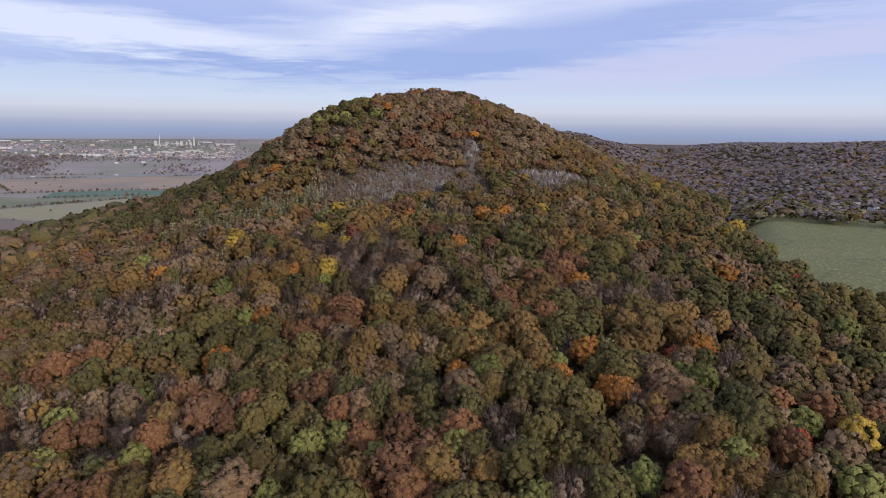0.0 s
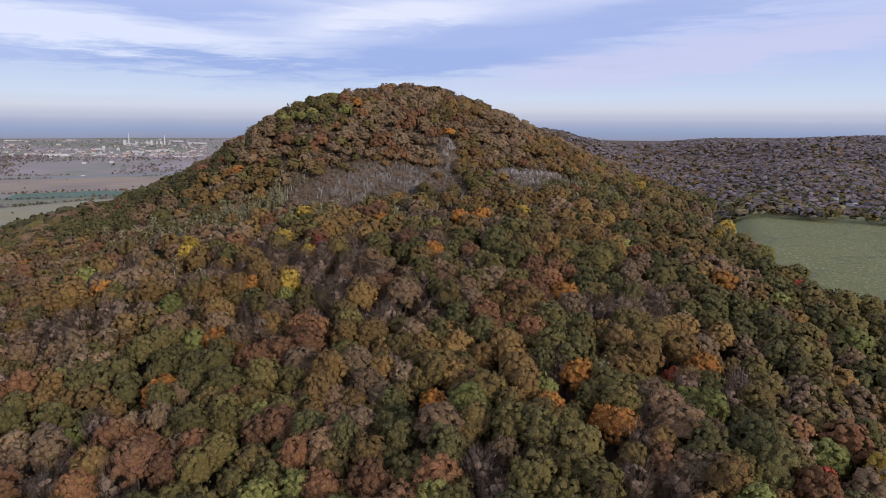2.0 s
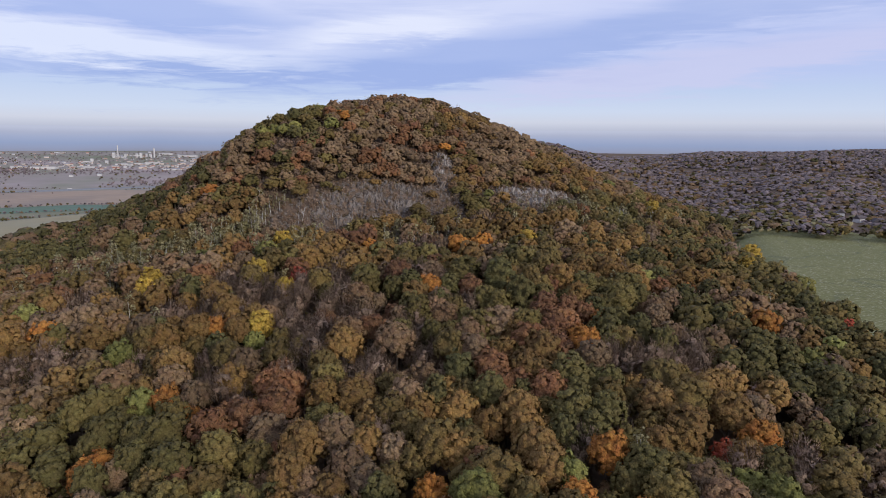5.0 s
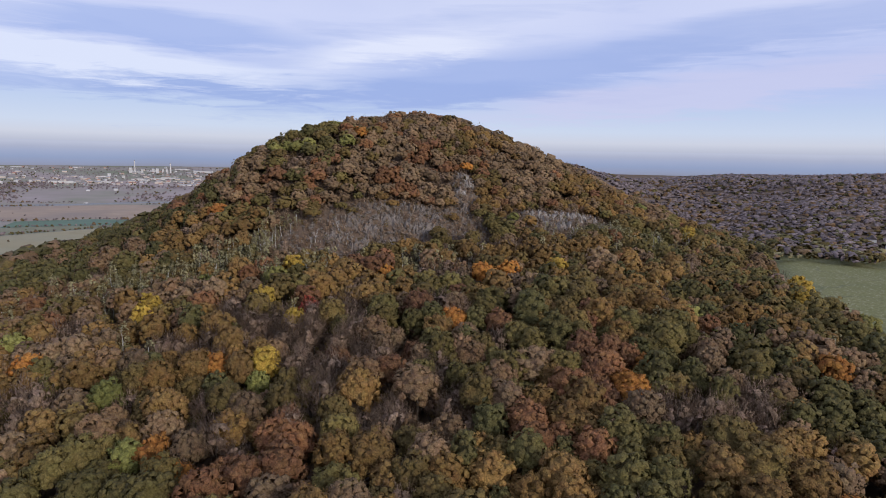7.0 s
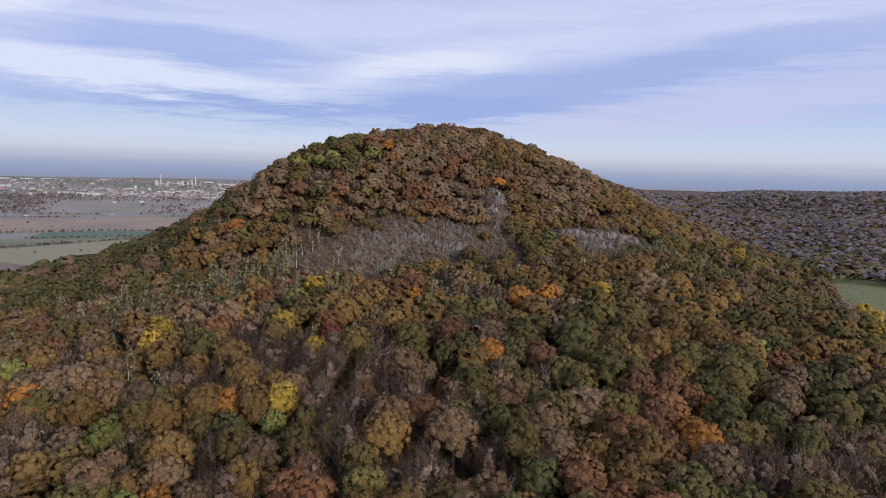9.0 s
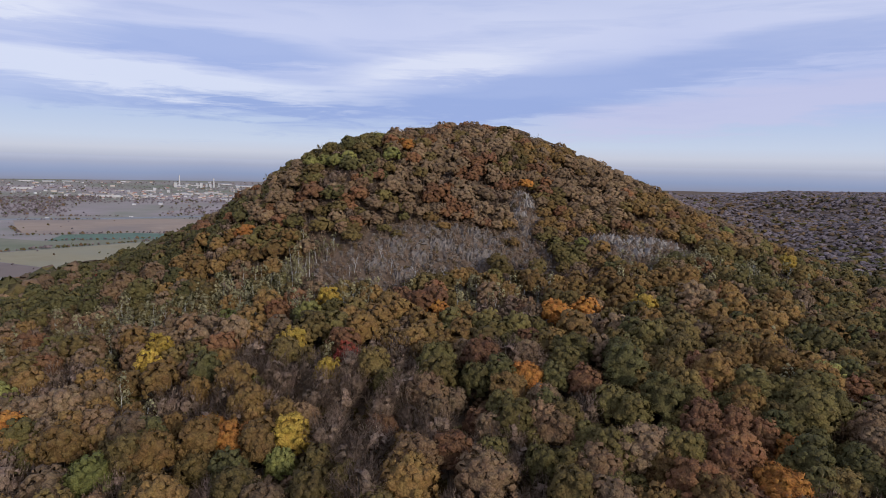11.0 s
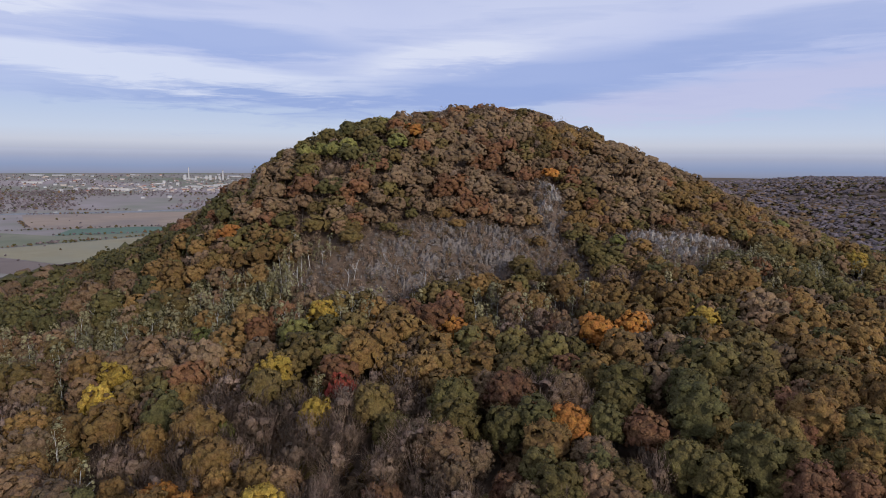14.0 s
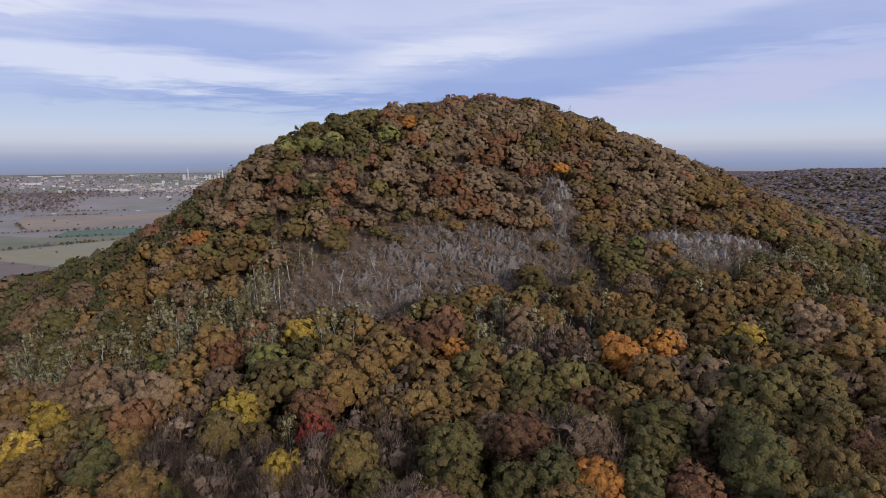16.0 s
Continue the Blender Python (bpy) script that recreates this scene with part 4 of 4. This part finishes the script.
def box_mesh(name, sx, sy, sz, mat, z0=0.0):
    x, y = sx / 2, sy / 2
    verts = [(-x, -y, z0), (x, -y, z0), (x, y, z0), (-x, y, z0), (-x, -y, z0 + sz), (x, -y, z0 + sz), (x, y, z0 + sz), (-x, y, z0 + sz)]
    me = bpy.data.meshes.new(name)
    me.from_pydata(verts, [], [(0, 3, 2, 1), (4, 5, 6, 7), (0, 1, 5, 4), (1, 2, 6, 5), (2, 3, 7, 6), (3, 0, 4, 7)])
    me.materials.append(mat)
    return me


def gable_mesh(name, sx, sy, high, z0, mat):
    x, y = sx / 2 + 0.5, sy / 2 + 0.5
    verts = [(-x, -y, z0), (x, -y, z0), (x, y, z0), (-x, y, z0), (-x, 0, z0 + high), (x, 0, z0 + high)]
    me = bpy.data.meshes.new(name)
    me.from_pydata(verts, [], [(0, 1, 5, 4), (2, 3, 4, 5), (0, 4, 3), (1, 2, 5), (0, 3, 2, 1)])
    me.materials.append(mat)
    return me


def polar(az, r):
    a = radians(az)
    return r * math.sin(a), r * math.cos(a)


def stand(az, r, turn=0.0, scale=1.0):
    x, y = polar(az, r)
    return pose(x, y, float(ground_height(x, y)) - 0.3, 0, 0, turn) @ Matrix.Scale(scale, 4)


def house(label, sx, sy, sz, wall, roof, pitch=3.5, group="houses of the town"):
    base = new("house")
    part("wall", box_mesh("wall", sx, sy, sz, wall), base)
    part("roof", gable_mesh("roof", sx, sy, pitch, sz + 0.05, roof), base)
    return tagged(base, label, "house", group)


def block(label, sx, sy, sz, wall):
    base = new("apartment_block")
    part("wall", box_mesh("wall", sx, sy, sz, wall), base)
    part("roof", box_mesh("roof", sx + 0.6, sy + 0.6, 0.8, SLATE, sz + 0.02), base)
    return tagged(base, label, "apartment block", "blocks of the town")


def make_town():
    rng = np.random.default_rng(12)
    kinds = [house("cream house with a red tiled roof in the town", 16, 11, 7, CREAM, TILES), house("white house with a grey roof in the town", 18, 12, 8, PLASTER, SLATE),
             house("white house with a red tiled roof in the town", 15, 12, 8, PLASTER, TILES), house("long cream house with a grey roof in the town", 30, 12, 9, CREAM, SLATE)]
    fresh = set(range(4))

    def put(k, m):
        if k in fresh:
            kinds[k].matrix_basis = m
            fresh.discard(k)
        else:
            copy_thing(kinds[k], m)

    for az0, az1, r0, r1, n in ((-27, -17, 3560, 3950, 85), (-31, -20, 3620, 4100, 40), (-38, -27, 3800, 4500, 40), (-24, -16, 4000, 4450, 45), (-36, -18, 4350, 4720, 35)):
        for _ in range(n):
            put(int(rng.integers(4)), stand(rng.uniform(az0, az1), rng.uniform(r0, r1), rng.uniform(-40, 40), rng.uniform(0.5, 1.0)))
    put(1, stand(-25.8, 3330, 10, 0.9))
    put(1, stand(-23.9, 3350, 5, 1.0))
    long_white = block("long white panel block of flats", 110, 12, 12, PLASTER)
    long_white.matrix_basis = stand(-27.6, 3700, 8)
    for az, r, t, s in ((-24.8, 3720, -5, 0.75), (-22.2, 3840, 10, 0.8), (-21.0, 3880, 15, 0.7), (-20.2, 3930, -10, 0.75), (-33.2, 4150, 10, 0.9), (-24.9, 4050, 20, 0.5)):
        copy_thing(long_white, stand(az, r, t, s))
    tower = block("pale tower block of flats", 13, 11, 17, PLASTER)
    tower.matrix_basis = stand(-31.3, 3640, 10)
    for az, r, t in ((-30.4, 3690, 0), (-29.5, 3700, 12), (-24.4, 4080, 5), (-23.4, 3950, 0)):
        copy_thing(tower, stand(az, r, t))
    hall = new("factory_hall")
    part("wall", box_mesh("wall", 90, 40, 9, PLASTER), hall)
    part("roof", gable_mesh("roof", 90, 40, 2.5, 9.05, SLATE), hall)
    tagged(hall, "long white factory hall at the edge of town", "factory hall", "halls of the factory")
    hall.matrix_basis = stand(-19.2, 4560, 5, 0.9)
    for az, r, t, s in ((-17.6, 4380, 0, 1.3), (-18.8, 3560, 8, 0.9), (-22.6, 4400, 10, 0.8), (-21.4, 4450, 5, 0.7), (-31.6, 4680, 4, 0.8), (-33.0, 4690, 8, 0.9), (-30.4, 4700, 4, 0.7), (-26.5, 4700, 4, 0.7)):
        copy_thing(hall, stand(az, r, t, s))
    for az, r, high, w in ((-22.62, 4330, 74, 4.2), (-20.05, 4330, 58, 5.5)):
        base = new("factory_chimney")
        bm = bmesh.new()
        bmesh.ops.create_cone(bm, cap_ends=True, segments=16, radius1=w, radius2=w * 0.62, depth=high, matrix=Matrix.Translation((0, 0, high / 2)))
        me = bpy.data.meshes.new("shaft")
        bm.to_mesh(me)
        bm.free()
        me.materials.append(PLASTER)
        part("shaft", me, base)
        bm = bmesh.new()
        bmesh.ops.create_cone(bm, cap_ends=True, segments=16, radius1=w * 0.74, radius2=w * 0.74, depth=2.5, matrix=Matrix.Translation((0, 0, high - 0.5)))
        me = bpy.data.meshes.new("rim")
        bm.to_mesh(me)
        bm.free()
        me.materials.append(SLATE)
        part("rim", me, base)
        base.matrix_basis = stand(az, r)
        tagged(base, "tall pale concrete factory chimney over the town", "chimney", "factory chimneys")
    silo = new("silo")
    part("tank", box_mesh("tank", 14, 14, 30, PLASTER), silo)
    part("cap", gable_mesh("cap", 14, 14, 4, 30.05, SLATE), silo)
    tagged(silo, "pale factory silo tower", "silo", "silos of the factory")
    silo.matrix_basis = stand(-22.9, 4320, 5)
    for az, r, s in ((-21.3, 4340, 0.8), (-21.0, 4330, 0.9), (-20.6, 4350, 0.7), (-22.1, 4340, 0.7), (-20.3, 4300, 0.8)):
        copy_thing(silo, stand(az, r, 5, s))
    # the village across the valley
    cottage = house("white cottage with a dark roof among trees", 9, 7, 3.6, PLASTER, DARK_ROOF, 3.6, "cottages across the valley")
    cottage.matrix_basis = stand(34.3, 800, 25)
    for az, r, t in ((33.2, 822, 60), (35.3, 790, 70)):
        copy_thing(cottage, stand(az, r, t))


make_town()


def make_lorries():
    trailer, cab = box_mesh("trailer", 13.6, 2.6, 3.0, PLASTER, 1.1), box_mesh("cab", 2.4, 2.5, 3.0, SLATE, 0.6)
    bm = bmesh.new()
    bmesh.ops.create_cone(bm, cap_ends=True, segments=12, radius1=0.5, radius2=0.5, depth=2.4, matrix=pose(0, 0, 0.5, 90))
    wheel = bpy.data.meshes.new("axle")
    bm.to_mesh(wheel)
    bm.free()
    wheel.materials.append(BARK)
    for x, y in ((-1475, 2410), (-1235, 2541), (-1800, 2264)):
        base = new("lorry")
        base.matrix_basis = pose(x, y, 3.2, 0, 0, 27)
        part("trailer", trailer, base)
        part("cab", cab, base, pose(8.2, 0, 0))
        for dx in (-5, -3.7, 4.5, 8.2):
            part("axle", wheel, base, pose(dx, 0, 0))
        tagged(base, "white lorry with a box trailer on the motorway", "lorry", "lorries on the motorway")


make_lorries()


def make_plain_trees():
    """Hedges, copses and town trees."""
    rng = np.random.default_rng(77)
    kinds = ("far_bare", "dark", "brown", "olive")
    clumps = {k: [broad_crown(11 * v + len(k), 2, 1.2, 1, lumps=3) for v in range(3)] for k in kinds}
    pools = {k: [] for k in kinds}

    def grow(x, y, size, w):
        k = kinds[rng.choice(4, p=w)]
        shape, facing = clumps[k][int(rng.integers(3))]
        pools[k].append(((shape - [0, 0, 3.5]) * size + [x, y, float(ground_height(x, y))], facing, rng.uniform()))

    hedges = [((-1240, 1478), (-1030, 1519)), ((-1030, 1519), (-815, 1802)), ((-815, 1802), (-600, 1790)), ((-1064, 1752), (-822, 1866)), ((-1300, 1820), (-1115, 1915)),
              ((-1115, 1915), (-953, 2012)), ((-953, 2012), (-680, 2010)), ((-1000, 1600), (-900, 1700)), ((-1350, 1700), (-1150, 1690)), ((-1544, 2335), (-1300, 2450)),
              ((-1250, 1930), (-1400, 2100)), ((-900, 2640), (-1040, 2560)), ((-1519, 2524), (-1300, 2600))]
    for (x0, y0), (x1, y1) in hedges:
        n = int(math.hypot(x1 - x0, y1 - y0) / 7)
        for i in range(n):
            if rng.uniform() < 0.9:
                f = (i + rng.uniform()) / n
                grow(x0 + (x1 - x0) * f + rng.normal(scale=3), y0 + (y1 - y0) * f + rng.normal(scale=3), rng.uniform(0.3, 0.75), [0.45, 0.25, 0.2, 0.1])
    for az0, az1, r0, r1, n, s in ((-40, -30.5, 2950, 3550, 1000, 0.95), (-31, -17, 3420, 3560, 260, 0.9), (-38, -16, 3560, 4740, 1300, 0.75), (-23, -19, 2900, 3200, 120, 0.9), (-36, -28, 3560, 3700, 300, 1.0)):
        for _ in range(n):
            x, y = polar(rng.uniform(az0, az1) + rng.normal(scale=0.6), rng.uniform(r0, r1) + rng.normal(scale=50))
            grow(x, y, s * rng.uniform(0.5, 1.1), [0.82, 0.12, 0.06, 0.0])
    for _ in range(45):
        x, y = polar(rng.uniform(-38, -22), rng.uniform(1500, 2700))
        grow(x, y, rng.uniform(0.25, 0.6), [0.5, 0.25, 0.15, 0.1])
    for k, trees in pools.items():
        ob = grove("plain_copse", trees, LEAF[k])
        tagged(ob, "hedges and copses scattered over the plain and town", "hedges", kind="stuff")


make_plain_trees()
